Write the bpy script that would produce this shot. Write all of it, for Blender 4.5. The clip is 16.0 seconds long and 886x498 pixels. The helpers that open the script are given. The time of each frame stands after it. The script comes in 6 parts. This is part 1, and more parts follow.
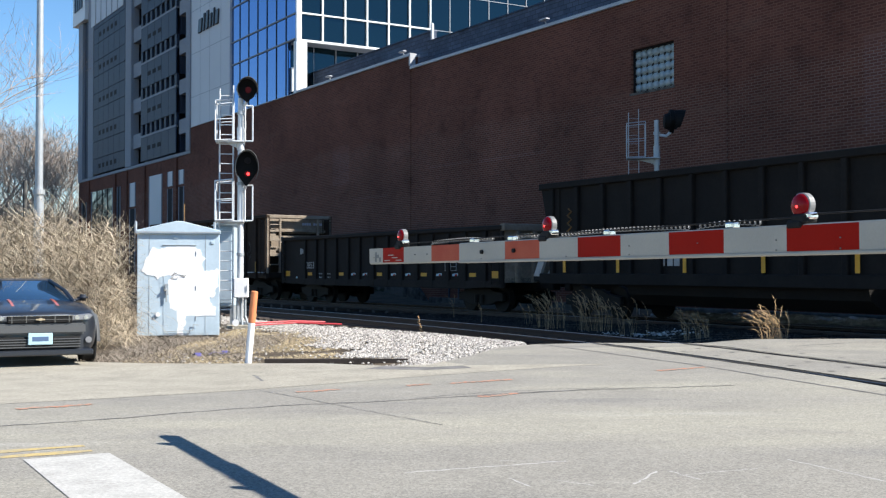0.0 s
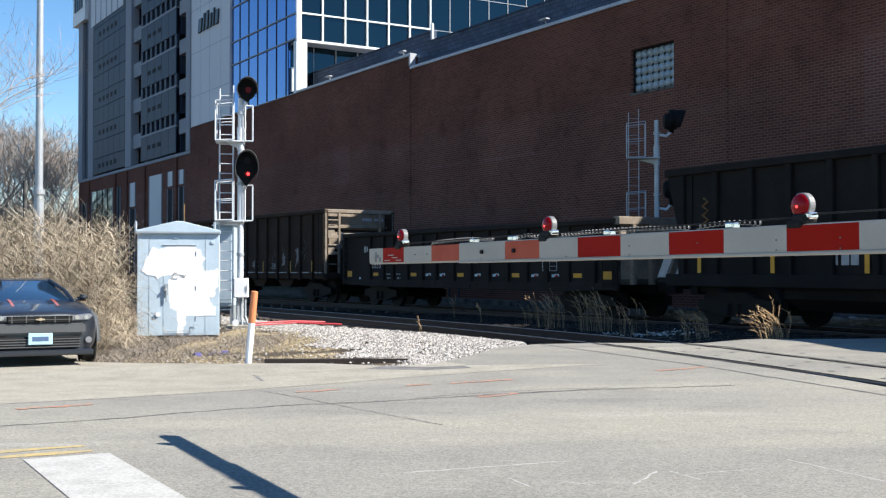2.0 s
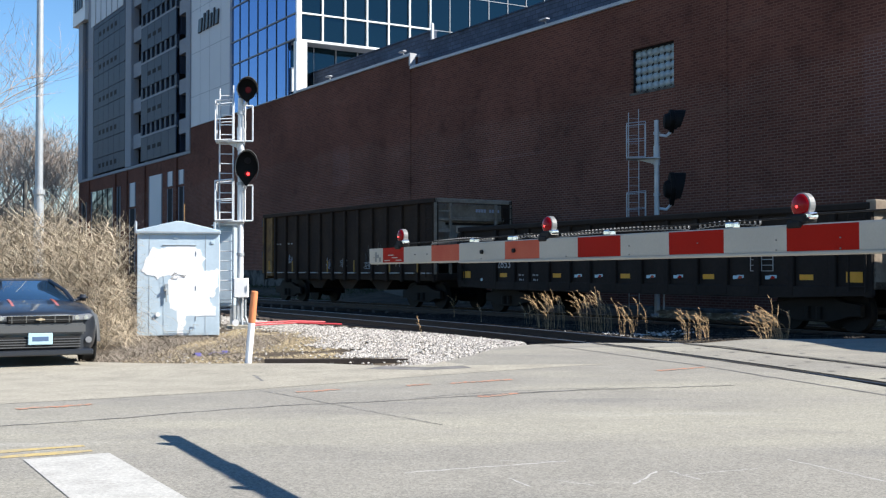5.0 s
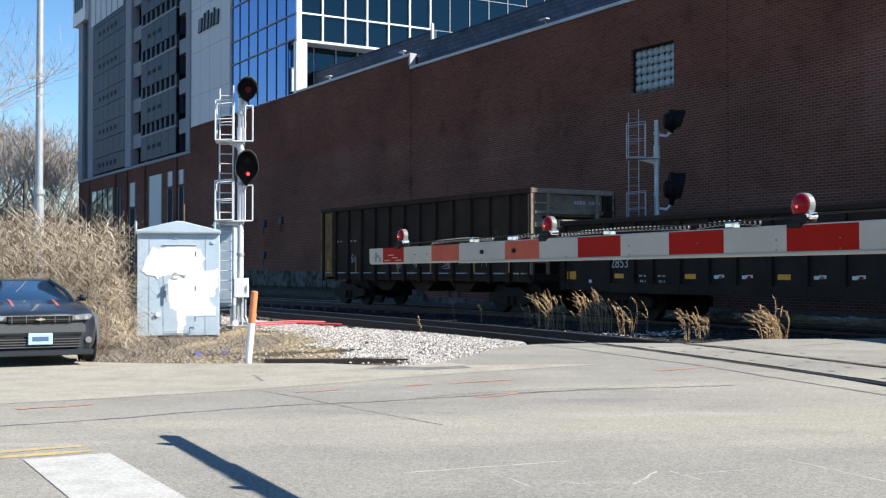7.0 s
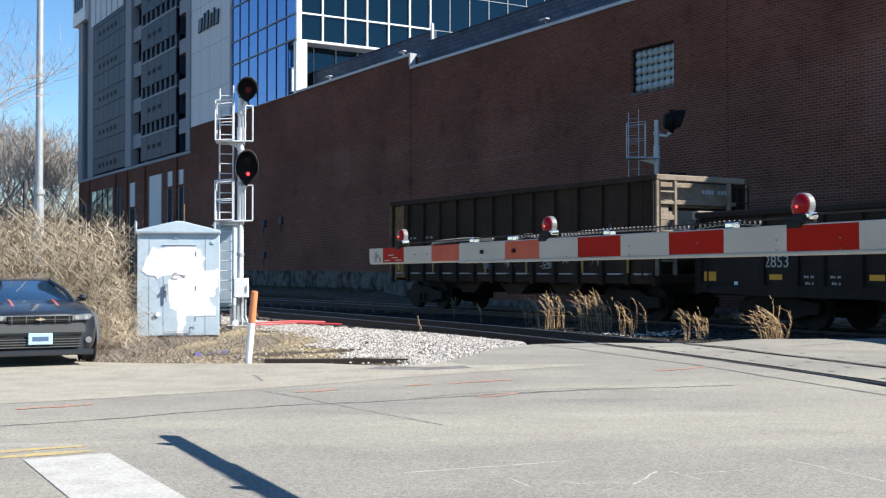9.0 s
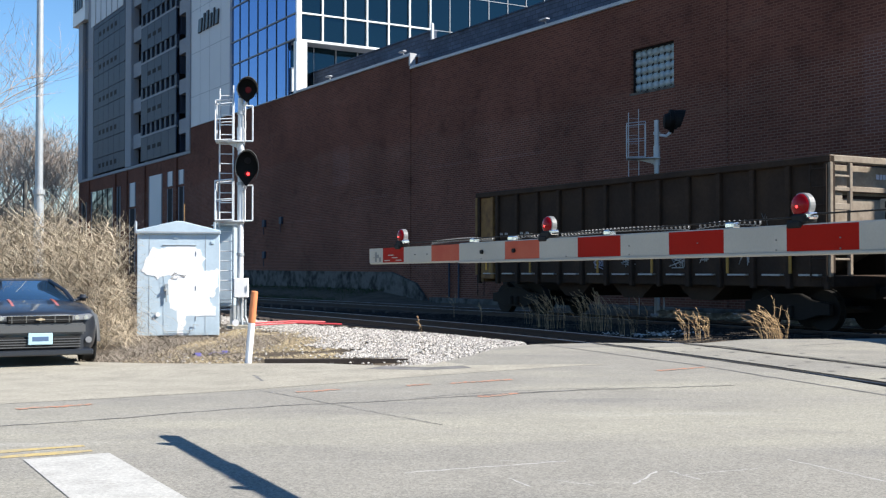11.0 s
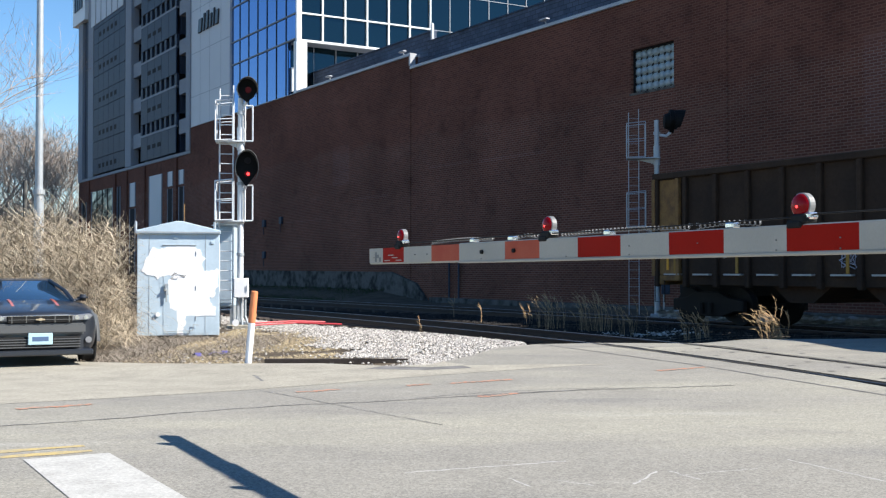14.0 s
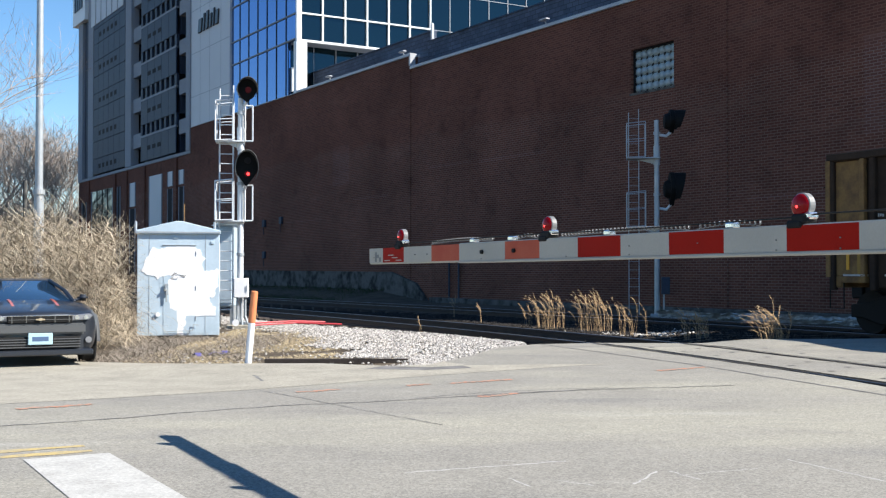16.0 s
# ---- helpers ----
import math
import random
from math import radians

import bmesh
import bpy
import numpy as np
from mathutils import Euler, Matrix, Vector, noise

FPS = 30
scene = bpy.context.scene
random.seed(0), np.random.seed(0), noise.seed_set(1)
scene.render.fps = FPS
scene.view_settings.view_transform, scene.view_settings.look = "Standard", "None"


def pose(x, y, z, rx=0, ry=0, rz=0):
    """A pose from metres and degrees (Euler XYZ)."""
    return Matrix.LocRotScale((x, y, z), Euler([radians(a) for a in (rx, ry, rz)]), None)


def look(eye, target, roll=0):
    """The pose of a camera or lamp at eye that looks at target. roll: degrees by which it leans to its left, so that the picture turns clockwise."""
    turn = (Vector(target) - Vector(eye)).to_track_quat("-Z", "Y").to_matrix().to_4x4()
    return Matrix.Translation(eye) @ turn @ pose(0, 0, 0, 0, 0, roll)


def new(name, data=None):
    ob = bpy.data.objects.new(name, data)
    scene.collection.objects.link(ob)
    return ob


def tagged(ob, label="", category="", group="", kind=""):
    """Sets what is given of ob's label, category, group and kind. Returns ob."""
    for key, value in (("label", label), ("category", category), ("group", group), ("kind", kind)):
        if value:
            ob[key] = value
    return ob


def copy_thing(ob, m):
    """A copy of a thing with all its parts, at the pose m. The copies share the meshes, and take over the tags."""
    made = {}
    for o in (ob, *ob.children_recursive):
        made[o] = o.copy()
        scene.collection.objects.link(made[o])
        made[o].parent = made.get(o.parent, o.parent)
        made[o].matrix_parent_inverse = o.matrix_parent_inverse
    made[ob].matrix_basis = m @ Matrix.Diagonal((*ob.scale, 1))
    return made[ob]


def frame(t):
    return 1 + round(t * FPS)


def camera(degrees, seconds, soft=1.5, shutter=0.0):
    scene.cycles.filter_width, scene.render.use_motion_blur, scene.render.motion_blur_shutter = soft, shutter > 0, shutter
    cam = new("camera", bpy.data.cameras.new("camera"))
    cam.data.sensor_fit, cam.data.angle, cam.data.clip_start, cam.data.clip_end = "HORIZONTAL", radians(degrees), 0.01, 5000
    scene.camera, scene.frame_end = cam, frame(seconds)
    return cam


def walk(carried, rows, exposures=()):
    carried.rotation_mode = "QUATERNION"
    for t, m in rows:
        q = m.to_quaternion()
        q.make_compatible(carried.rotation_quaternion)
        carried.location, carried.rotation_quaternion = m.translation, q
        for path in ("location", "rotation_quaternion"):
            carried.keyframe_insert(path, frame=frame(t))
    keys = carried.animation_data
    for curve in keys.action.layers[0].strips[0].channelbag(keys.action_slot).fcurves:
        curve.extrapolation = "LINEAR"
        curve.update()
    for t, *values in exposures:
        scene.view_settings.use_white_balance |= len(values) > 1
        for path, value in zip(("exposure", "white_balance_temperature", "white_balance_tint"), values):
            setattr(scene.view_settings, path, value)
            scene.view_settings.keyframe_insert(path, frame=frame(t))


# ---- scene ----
cam = camera(42.8, 16.0, soft=1.25)
EYE = (0.0, 0.0, 1.35)
VIEW = look(EYE, (0.0, 100.0, 1.35 + 1.85))
walk(cam, [(0.0, VIEW), (16.0, VIEW)], [(0.0, 1.35, 6350, 10), (16.0, 1.35, 6350, 10)])

# ---- light ----
SUN = Vector((1.162, -0.30, 1.0)).normalized()
world = bpy.data.worlds.new("sky")
scene.world = world
world.use_nodes = True
wn = world.node_tree.nodes
sky = wn.new("ShaderNodeTexSky")
sky.sky_type = "NISHITA"
sky.sun_disc = False
sky.sun_elevation = math.asin(SUN.z)
sky.sun_rotation = math.atan2(SUN.x, SUN.y)
sky.altitude, sky.air_density, sky.dust_density, sky.ozone_density = 0, 1.0, 0.0, 4.0
wn["Background"].inputs["Strength"].default_value = 0.047
tone = wn.new("ShaderNodeHueSaturation")
tone.inputs["Saturation"].default_value, tone.inputs["Value"].default_value = 1.16, 1.42
world.node_tree.links.new(sky.outputs[0], tone.inputs["Color"])
world.node_tree.links.new(tone.outputs[0], wn["Background"].inputs["Color"])
sun_data = bpy.data.lights.new("sun", "SUN")
sun_data.energy, sun_data.angle, sun_data.color = 4.0, radians(0.53), (1.0, 0.94, 0.845)
sun = new("sun", sun_data)
sun.matrix_world = look(SUN * 60, (0, 0, 0))


# ---- materials ----
def mat(name, color, rough=0.7, metal=0.0, spots=None, size=0.5, amount=0.5, grain=40.0, bump=0.2, vary=0.0, glow=None, clear=0.0, spec=0.4, speck=None, cells=0.0, cell_range=0.26):
    """Base colour with a second colour in patches of that size (metres), a fine grain, and relief."""
    m = bpy.data.materials.new(name)
    m.use_nodes = True
    n, l = m.node_tree.nodes, m.node_tree.links
    b = n["Principled BSDF"]
    b.inputs["Roughness"].default_value, b.inputs["Metallic"].default_value = rough, metal
    b.inputs["Specular IOR Level"].default_value = spec
    spots = spots or tuple(c * 0.7 for c in color)
    co = n.new("ShaderNodeTexCoord")
    big, fine = n.new("ShaderNodeTexNoise"), n.new("ShaderNodeTexNoise")
    for tex, s, d in ((big, 1 / size, 5), (fine, grain, 3)):
        tex.inputs["Scale"].default_value, tex.inputs["Detail"].default_value = s, d
        l.new(co.outputs["Object"], tex.inputs["Vector"])
    ramp = n.new("ShaderNodeMapRange")
    ramp.inputs["From Min"].default_value, ramp.inputs["From Max"].default_value = 0.42, 0.68
    l.new(big.outputs["Fac"], ramp.inputs["Value"])
    ramp.inputs["To Max"].default_value = amount
    mix = n.new("ShaderNodeMix")
    mix.data_type = "RGBA"
    mix.inputs["A"].default_value, mix.inputs["B"].default_value = (*color, 1), (*spots, 1)
    l.new(ramp.outputs[0], mix.inputs["Factor"])
    hsv = n.new("ShaderNodeHueSaturation")
    l.new(mix.outputs["Result"], hsv.inputs["Color"])
    val = n.new("ShaderNodeMapRange")
    val.inputs["To Min"].default_value, val.inputs["To Max"].default_value = speck or ((0.72, 1.28) if bump > 0.06 else (0.93, 1.07))
    l.new(fine.outputs["Fac"], val.inputs["Value"])
    if cells:
        # single grains of aggregate, each of its own shade
        vor, sp, cr, mc = n.new("ShaderNodeTexVoronoi"), n.new("ShaderNodeSeparateColor"), n.new("ShaderNodeMapRange"), n.new("ShaderNodeMath")
        vor.inputs["Scale"].default_value = cells
        l.new(co.outputs["Object"], vor.inputs["Vector"]), l.new(vor.outputs["Color"], sp.inputs["Color"])
        l.new(sp.outputs["Red"], cr.inputs["Value"])
        cr.inputs["To Min"].default_value, cr.inputs["To Max"].default_value = 1 - cell_range, 1 + cell_range
        mc.operation = "MULTIPLY"
        l.new(val.outputs[0], mc.inputs[0]), l.new(cr.outputs[0], mc.inputs[1])
        l.new(mc.outputs[0], hsv.inputs["Value"])
    elif vary:
        info, mr, mu = n.new("ShaderNodeNewGeometry"), n.new("ShaderNodeMapRange"), n.new("ShaderNodeMath")
        mr.inputs["To Min"].default_value, mr.inputs["To Max"].default_value = 1 - vary, 1 + vary
        l.new(info.outputs["Random Per Island"], mr.inputs["Value"])
        mu.operation = "MULTIPLY"
        l.new(val.outputs[0], mu.inputs[0]), l.new(mr.outputs[0], mu.inputs[1])
        l.new(mu.outputs[0], hsv.inputs["Value"])
    else:
        l.new(val.outputs[0], hsv.inputs["Value"])
    l.new(hsv.outputs[0], b.inputs["Base Color"])
    if bump:
        bp = n.new("ShaderNodeBump")
        bp.inputs["Strength"].default_value, bp.inputs["Distance"].default_value = bump, 0.02
        l.new(fine.outputs["Fac"], bp.inputs["Height"])
        l.new(bp.outputs[0], b.inputs["Normal"])
    if glow:
        b.inputs["Emission Color"].default_value, b.inputs["Emission Strength"].default_value = (*glow[0], 1), glow[1]
    if clear:
        b.inputs["Coat Weight"].default_value = clear
    return m


def weather(m, color, size, lo, hi, amount, stretch=(1, 1, 1), seed=0.0):
    """A further colour over the base in patches, drawn out along one way."""
    n, l = m.node_tree.nodes, m.node_tree.links
    hsv = next(q for q in n if q.bl_idname == "ShaderNodeHueSaturation")
    src = hsv.inputs["Color"].links[0].from_socket
    co, mp, tex, mr, mix = n.new("ShaderNodeTexCoord"), n.new("ShaderNodeMapping"), n.new("ShaderNodeTexNoise"), n.new("ShaderNodeMapRange"), n.new("ShaderNodeMix")
    mp.inputs["Scale"].default_value, mp.inputs["Location"].default_value = stretch, (seed, seed, 0)
    mp.inputs["Rotation"].default_value = (0, 0, -0.45)
    tex.inputs["Scale"].default_value, tex.inputs["Detail"].default_value, tex.inputs["Roughness"].default_value = 1 / size, 7, 0.62
    l.new(co.outputs["Object"], mp.inputs["Vector"]), l.new(mp.outputs[0], tex.inputs["Vector"]), l.new(tex.outputs["Fac"], mr.inputs["Value"])
    mr.inputs["From Min"].default_value, mr.inputs["From Max"].default_value, mr.inputs["To Max"].default_value = lo, hi, amount
    mix.data_type = "RGBA"
    mix.inputs["B"].default_value = (*color, 1)
    l.new(mr.outputs[0], mix.inputs["Factor"]), l.new(src, mix.inputs["A"]), l.new(mix.outputs["Result"], hsv.inputs["Color"])
    return m


def brick_mat(name, c1, c2, mortar, course=0.068, length=0.205, repointed=8.45):
    """Bricks laid along x and up z, with patches of older and repaired brick."""
    m = mat(name, c1, 0.9, spec=0.15)
    n, l = m.node_tree.nodes, m.node_tree.links
    b = n["Principled BSDF"]
    co, sep, com = n.new("ShaderNodeTexCoord"), n.new("ShaderNodeSeparateXYZ"), n.new("ShaderNodeCombineXYZ")
    l.new(co.outputs["Object"], sep.inputs[0])
    l.new(sep.outputs["X"], com.inputs["X"]), l.new(sep.outputs["Z"], com.inputs["Y"])
    br = n.new("ShaderNodeTexBrick")
    br.inputs["Scale"].default_value = 1.0
    br.inputs["Brick Width"].default_value, br.inputs["Row Height"].default_value = length, course
    br.inputs["Mortar Size"].default_value, br.inputs["Mortar Smooth"].default_value = 0.012, 0.2
    br.inputs["Color1"].default_value, br.inputs["Color2"].default_value = (*c1, 1), (*c2, 1)
    # older courses with pale raked joints low down, tighter repointed brick above a ragged line
    edge_n, ez, em, jm = n.new("ShaderNodeTexNoise"), n.new("ShaderNodeMath"), n.new("ShaderNodeMapRange"), n.new("ShaderNodeMix")
    edge_n.inputs["Scale"].default_value = 0.35
    l.new(com.outputs[0], edge_n.inputs["Vector"])
    ez.operation, ez.inputs[1].default_value = "MULTIPLY_ADD", 1.6
    l.new(edge_n.outputs["Fac"], ez.inputs[0]), l.new(sep.outputs["Z"], ez.inputs[2])
    em.inputs["From Min"].default_value, em.inputs["From Max"].default_value = repointed, repointed + 0.3
    l.new(ez.outputs[0], em.inputs["Value"])
    jm.data_type = "RGBA"
    jm.inputs["A"].default_value, jm.inputs["B"].default_value = (mortar[0] * 1.15, mortar[1] * 1.2, mortar[2] * 1.25, 1), (*[0.5 * (a + b) * 1.15 for a, b in zip(c1, mortar)], 1)
    l.new(em.outputs[0], jm.inputs["Factor"]), l.new(jm.outputs["Result"], br.inputs["Mortar"])
    l.new(com.outputs[0], br.inputs["Vector"])
    wear, mr = n.new("ShaderNodeTexNoise"), n.new("ShaderNodeMapRange")
    wear.inputs["Scale"].default_value, wear.inputs["Detail"].default_value = 0.22, 6
    l.new(com.outputs[0], wear.inputs["Vector"])
    mr.inputs["From Min"].default_value, mr.inputs["From Max"].default_value = 0.35, 0.65
    mr.inputs["To Min"].default_value, mr.inputs["To Max"].default_value = 0.82, 1.18
    l.new(wear.outputs["Fac"], mr.inputs["Value"])
    # courses where the joints have washed out pale, and sooty streaks
    mp, wash, ws, mix = n.new("ShaderNodeMapping"), n.new("ShaderNodeTexNoise"), n.new("ShaderNodeMapRange"), n.new("ShaderNodeMix")
    mp.inputs["Scale"].default_value = (0.16, 1.1, 1)
    wash.inputs["Scale"].default_value, wash.inputs["Detail"].default_value, wash.inputs["Roughness"].default_value = 0.9, 8, 0.7
    l.new(com.outputs[0], mp.inputs["Vector"]), l.new(mp.outputs[0], wash.inputs["Vector"]), l.new(wash.outputs["Fac"], ws.inputs["Value"])
    ws.inputs["From Min"].default_value, ws.inputs["From Max"].default_value, ws.inputs["To Max"].default_value = 0.54, 0.75, 0.45
    mix.data_type = "RGBA"
    mix.inputs["B"].default_value = (c1[0] * 1.25, c1[1] * 1.9, c1[2] * 2.1, 1)
    l.new(ws.outputs[0], mix.inputs["Factor"]), l.new(br.outputs["Color"], mix.inputs["A"])
    soot, so, mul = n.new("ShaderNodeTexNoise"), n.new("ShaderNodeMapRange"), n.new("ShaderNodeMath")
    soot.inputs["Scale"].default_value, soot.inputs["Detail"].default_value = 0.8, 9
    so.inputs["From Min"].default_value, so.inputs["From Max"].default_value = 0.56, 0.74
    so.inputs["To Min"].default_value, so.inputs["To Max"].default_value = 1.04, 0.72
    l.new(com.outputs[0], soot.inputs["Vector"]), l.new(soot.outputs["Fac"], so.inputs["Value"])
    mul.operation = "MULTIPLY"
    l.new(so.outputs[0], mul.inputs[0]), l.new(mr.outputs[0], mul.inputs[1])
    hsv = n.new("ShaderNodeHueSaturation")
    l.new(mix.outputs["Result"], hsv.inputs["Color"]), l.new(mul.outputs[0], hsv.inputs["Value"])
    l.new(hsv.outputs[0], b.inputs["Base Color"])
    bp = n.new("ShaderNodeBump")
    bp.inputs["Strength"].default_value, bp.inputs["Distance"].default_value, bp.invert = 0.6, 0.01, True
    l.new(br.outputs["Fac"], bp.inputs["Height"])
    l.new(bp.outputs[0], b.inputs["Normal"])
    return m


def glass_mat(name, color, rough=0.03, metal=0.0, coat=1.0):
    m = bpy.data.materials.new(name)
    m.use_nodes = True
    b = m.node_tree.nodes["Principled BSDF"]
    b.inputs["Base Color"].default_value = (*color, 1)
    b.inputs["Roughness"].default_value, b.inputs["Metallic"].default_value = rough, metal
    b.inputs["Coat Weight"].default_value = coat
    return m


M = dict(
    asphalt=weather(weather(weather(mat("asphalt", (0.255, 0.241, 0.209), 0.95, spots=(0.222, 0.210, 0.184), size=0.9, amount=0.8, grain=22, bump=0.1, spec=0.2, speck=(0.8, 1.2), cells=85), (0.325, 0.307, 0.248), 2.6, 0.47, 0.63, 0.75, (0.4, 1, 1), 3.0), (0.185, 0.178, 0.165), 1.5, 0.56, 0.70, 0.7, (0.3, 1.3, 1), 11.0), (0.36, 0.345, 0.305), 0.8, 0.60, 0.72, 0.6, (0.25, 1.4, 1), 27.0),
    concrete=mat("concrete", (0.345, 0.32, 0.262), 0.95, spots=(0.27, 0.25, 0.205), size=0.6, amount=0.8, grain=18, bump=0.1, spec=0.2, speck=(0.8, 1.2), cells=80),
    foundation=mat("foundation_concrete", (0.115, 0.115, 0.108), 0.95, spots=(0.03, 0.03, 0.03), size=0.45, amount=1.0, grain=7, bump=0.6, spec=0.1),
    dirt=mat("dirt", (0.115, 0.092, 0.068), 1.0, spots=(0.065, 0.054, 0.042), size=0.7, amount=0.8, grain=30, bump=0.8, spec=0.1),
    gravel=mat("gravel_bed", (0.34, 0.32, 0.29), 1.0, spots=(0.24, 0.22, 0.19), size=0.6, amount=0.6, grain=35, bump=1.0),
    stone=mat("ballast_stone", (0.40, 0.372, 0.335), 0.95, spots=(0.30, 0.27, 0.24), size=0.3, grain=60, vary=0.55),
    # dirty stone, with the shade between the tracks also in its tone
    darkstone=mat("old_shaded_ballast", (0.032, 0.029, 0.027), 0.95, spots=(0.020, 0.018, 0.017), size=0.3, grain=60, vary=0.5, spec=0.15),
    brick=brick_mat("red_brick", (0.142, 0.054, 0.036), (0.094, 0.036, 0.025), (0.165, 0.098, 0.072), 0.092, 0.27),
    patchbrick=brick_mat("patched_brick", (0.150, 0.062, 0.044), (0.108, 0.044, 0.033), (0.17, 0.11, 0.09), 0.092, 0.27),
    slate=brick_mat("grey_blue_brick", (0.085, 0.105, 0.145), (0.060, 0.077, 0.11), (0.03, 0.034, 0.042), 0.2, 0.4, repointed=90.0),
    coping=mat("coping_metal", (0.42, 0.43, 0.45), 0.5, 0.2, size=1.0, bump=0.05),
    white=mat("white_panel", (0.60, 0.605, 0.61), 0.6, size=3.0, amount=0.12, bump=0.03),
    whiteframe=mat("white_frame", (0.80, 0.80, 0.78), 0.5, size=2.0, amount=0.1, bump=0.0),
    tower=mat("tower_concrete", (0.265, 0.28, 0.305), 0.8, size=3.0, amount=0.3, bump=0.1),
    perf=mat("perforated_panel", (0.025, 0.038, 0.063), 0.6, 0.1, size=2.0, amount=0.3, grain=9, bump=0.08),
    # plain black parts, and the inner shade of the tower's openings
    black=mat("black_and_void_shade", (0.012, 0.012, 0.014), 0.9, bump=0.0),
    blueglass=glass_mat("blue_glass", (0.080, 0.185, 0.40), 0.05, 0.85, 0.2),
    darkglass=glass_mat("dark_glass", (0.012, 0.036, 0.050), 0.04, 0.85, 0.15),
    block=mat("glass_block", (0.38, 0.45, 0.46), 0.15, size=0.1, amount=0.3, grain=8, bump=0.4, vary=0.2),
    galv=mat("galvanised_steel", (0.40, 0.43, 0.45), 0.5, 0.4, spots=(0.32, 0.35, 0.37), size=0.25, amount=0.7, bump=0.05),
    cabinet=mat("cabinet_aluminium", (0.50, 0.60, 0.67), 0.5, 0.15, spots=(0.40, 0.50, 0.57), size=0.4, amount=0.6, grain=15, bump=0.05),
    whitepaint=mat("white_paint", (0.82, 0.82, 0.82), 0.6, size=0.3, amount=0.12, bump=0.05),
    signalwhite=mat("mast_paint", (0.66, 0.68, 0.69), 0.5, 0.2, size=0.3, amount=0.3, bump=0.03),
    signalblack=mat("signal_black", (0.007, 0.007, 0.007), 0.7, size=0.3, amount=0.3, bump=0.05, spec=0.15),
    hood=mat("signal_hood_grey", (0.10, 0.10, 0.095), 0.6, size=0.2, bump=0.05, spec=0.3),
    redlens=mat("red_lens_lit", (0.5, 0.01, 0.015), 0.15, bump=0.0, glow=((1.0, 0.03, 0.03), 2.2)),
    redglass=mat("red_lens", (0.14, 0.001, 0.003), 0.15, bump=0.0, spec=0.2, glow=((1.0, 0.0, 0.01), 0.016)),
    dimlens=mat("red_lens_dim", (0.16, 0.008, 0.008), 0.3, bump=0.0, spec=0.15),
    armwhite=mat("arm_white_sheeting", (0.42, 0.39, 0.335), 0.6, size=0.35, amount=0.25, grain=90, bump=0.02, spec=0.1),
    armred=mat("arm_red_sheeting", (0.31, 0.012, 0.006), 0.6, spots=(0.25, 0.010, 0.005), size=0.35, grain=90, bump=0.02, spec=0.05),
    armfaded=mat("arm_faded_red_sheeting", (0.44, 0.10, 0.055), 0.6, spots=(0.36, 0.05, 0.03), size=0.2, grain=90, bump=0.02, spec=0.1),
    chrome=mat("bright_metal", (0.75, 0.75, 0.74), 0.2, 0.9, size=0.2, bump=0.0),
    rubber=mat("black_rubber", (0.014, 0.014, 0.014), 0.75, size=0.3, bump=0.1, spec=0.2),
    carblack=mat("hopper_black", (0.030, 0.021, 0.016), 0.85, spots=(0.050, 0.033, 0.022), size=0.9, amount=0.8, grain=12, bump=0.15, spec=0.15),
    gonblack=mat("gondola_black", (0.020, 0.0165, 0.0145), 0.8, spots=(0.028, 0.024, 0.021), size=0.9, amount=0.7, grain=12, bump=0.1, spec=0.12),
    tubblack=mat("tub_car_black", (0.013, 0.012, 0.0115), 0.8, spots=(0.020, 0.018, 0.016), size=0.9, amount=0.7, grain=12, bump=0.1, spec=0.12),
    carend=mat("car_end_tan", (0.25, 0.21, 0.165), 0.85, spots=(0.16, 0.125, 0.095), size=0.35, amount=0.7, grain=14, bump=0.1, spec=0.15),
    rust=mat("ochre_rust", (0.20, 0.115, 0.04), 0.85, spots=(0.09, 0.05, 0.025), size=0.3, amount=0.8, grain=20, bump=0.2),
    wheel=mat("wheel_steel", (0.014, 0.013, 0.012), 0.7, size=0.2, bump=0.1, spec=0.15),
    yellow=mat("yellow_reflector", (0.60, 0.29, 0.012), 0.5, size=0.2, amount=0.3, bump=0.0),
    oldyellow=mat("faded_yellow_strip", (0.28, 0.155, 0.018), 0.6, size=0.2, amount=0.5, bump=0.0),
    stencil=mat("white_stencil", (0.36, 0.36, 0.35), 0.7, size=0.1, amount=0.5, bump=0.0),
    rail=mat("rail_steel", (0.048, 0.033, 0.025), 0.75, 0.1, spots=(0.03, 0.022, 0.018), size=0.4, grain=30, bump=0.1),
    railtop=mat("polished_rail", (0.30, 0.29, 0.28), 0.3, 0.9, size=0.4, bump=0.0),
    tie=mat("creosote_tie", (0.055, 0.042, 0.034), 0.9, size=0.3, grain=25, bump=0.4, vary=0.3),
    straw=mat("dry_grass", (0.45, 0.315, 0.18), 0.9, spots=(0.33, 0.22, 0.115), size=0.1, grain=30, bump=0.0, vary=0.35, spec=0.1),
    brush=mat("dead_brush", (0.40, 0.335, 0.245), 0.9, spots=(0.22, 0.18, 0.135), size=0.4, grain=30, bump=0.0, vary=0.55, spec=0.1),
    turf=mat("dormant_turf", (0.47, 0.385, 0.25), 1.0, spots=(0.37, 0.31, 0.19), size=0.5, grain=40, bump=0.0, vary=0.4, spec=0.1),
    green=mat("green_grass", (0.03, 0.055, 0.016), 1.0, spots=(0.045, 0.06, 0.02), size=0.5, bump=0.0, vary=0.3, spec=0.1),
    bark=mat("bare_bark", (0.30, 0.265, 0.235), 0.95, spots=(0.20, 0.175, 0.15), size=0.3, bump=0.1, vary=0.25, spec=0.1),
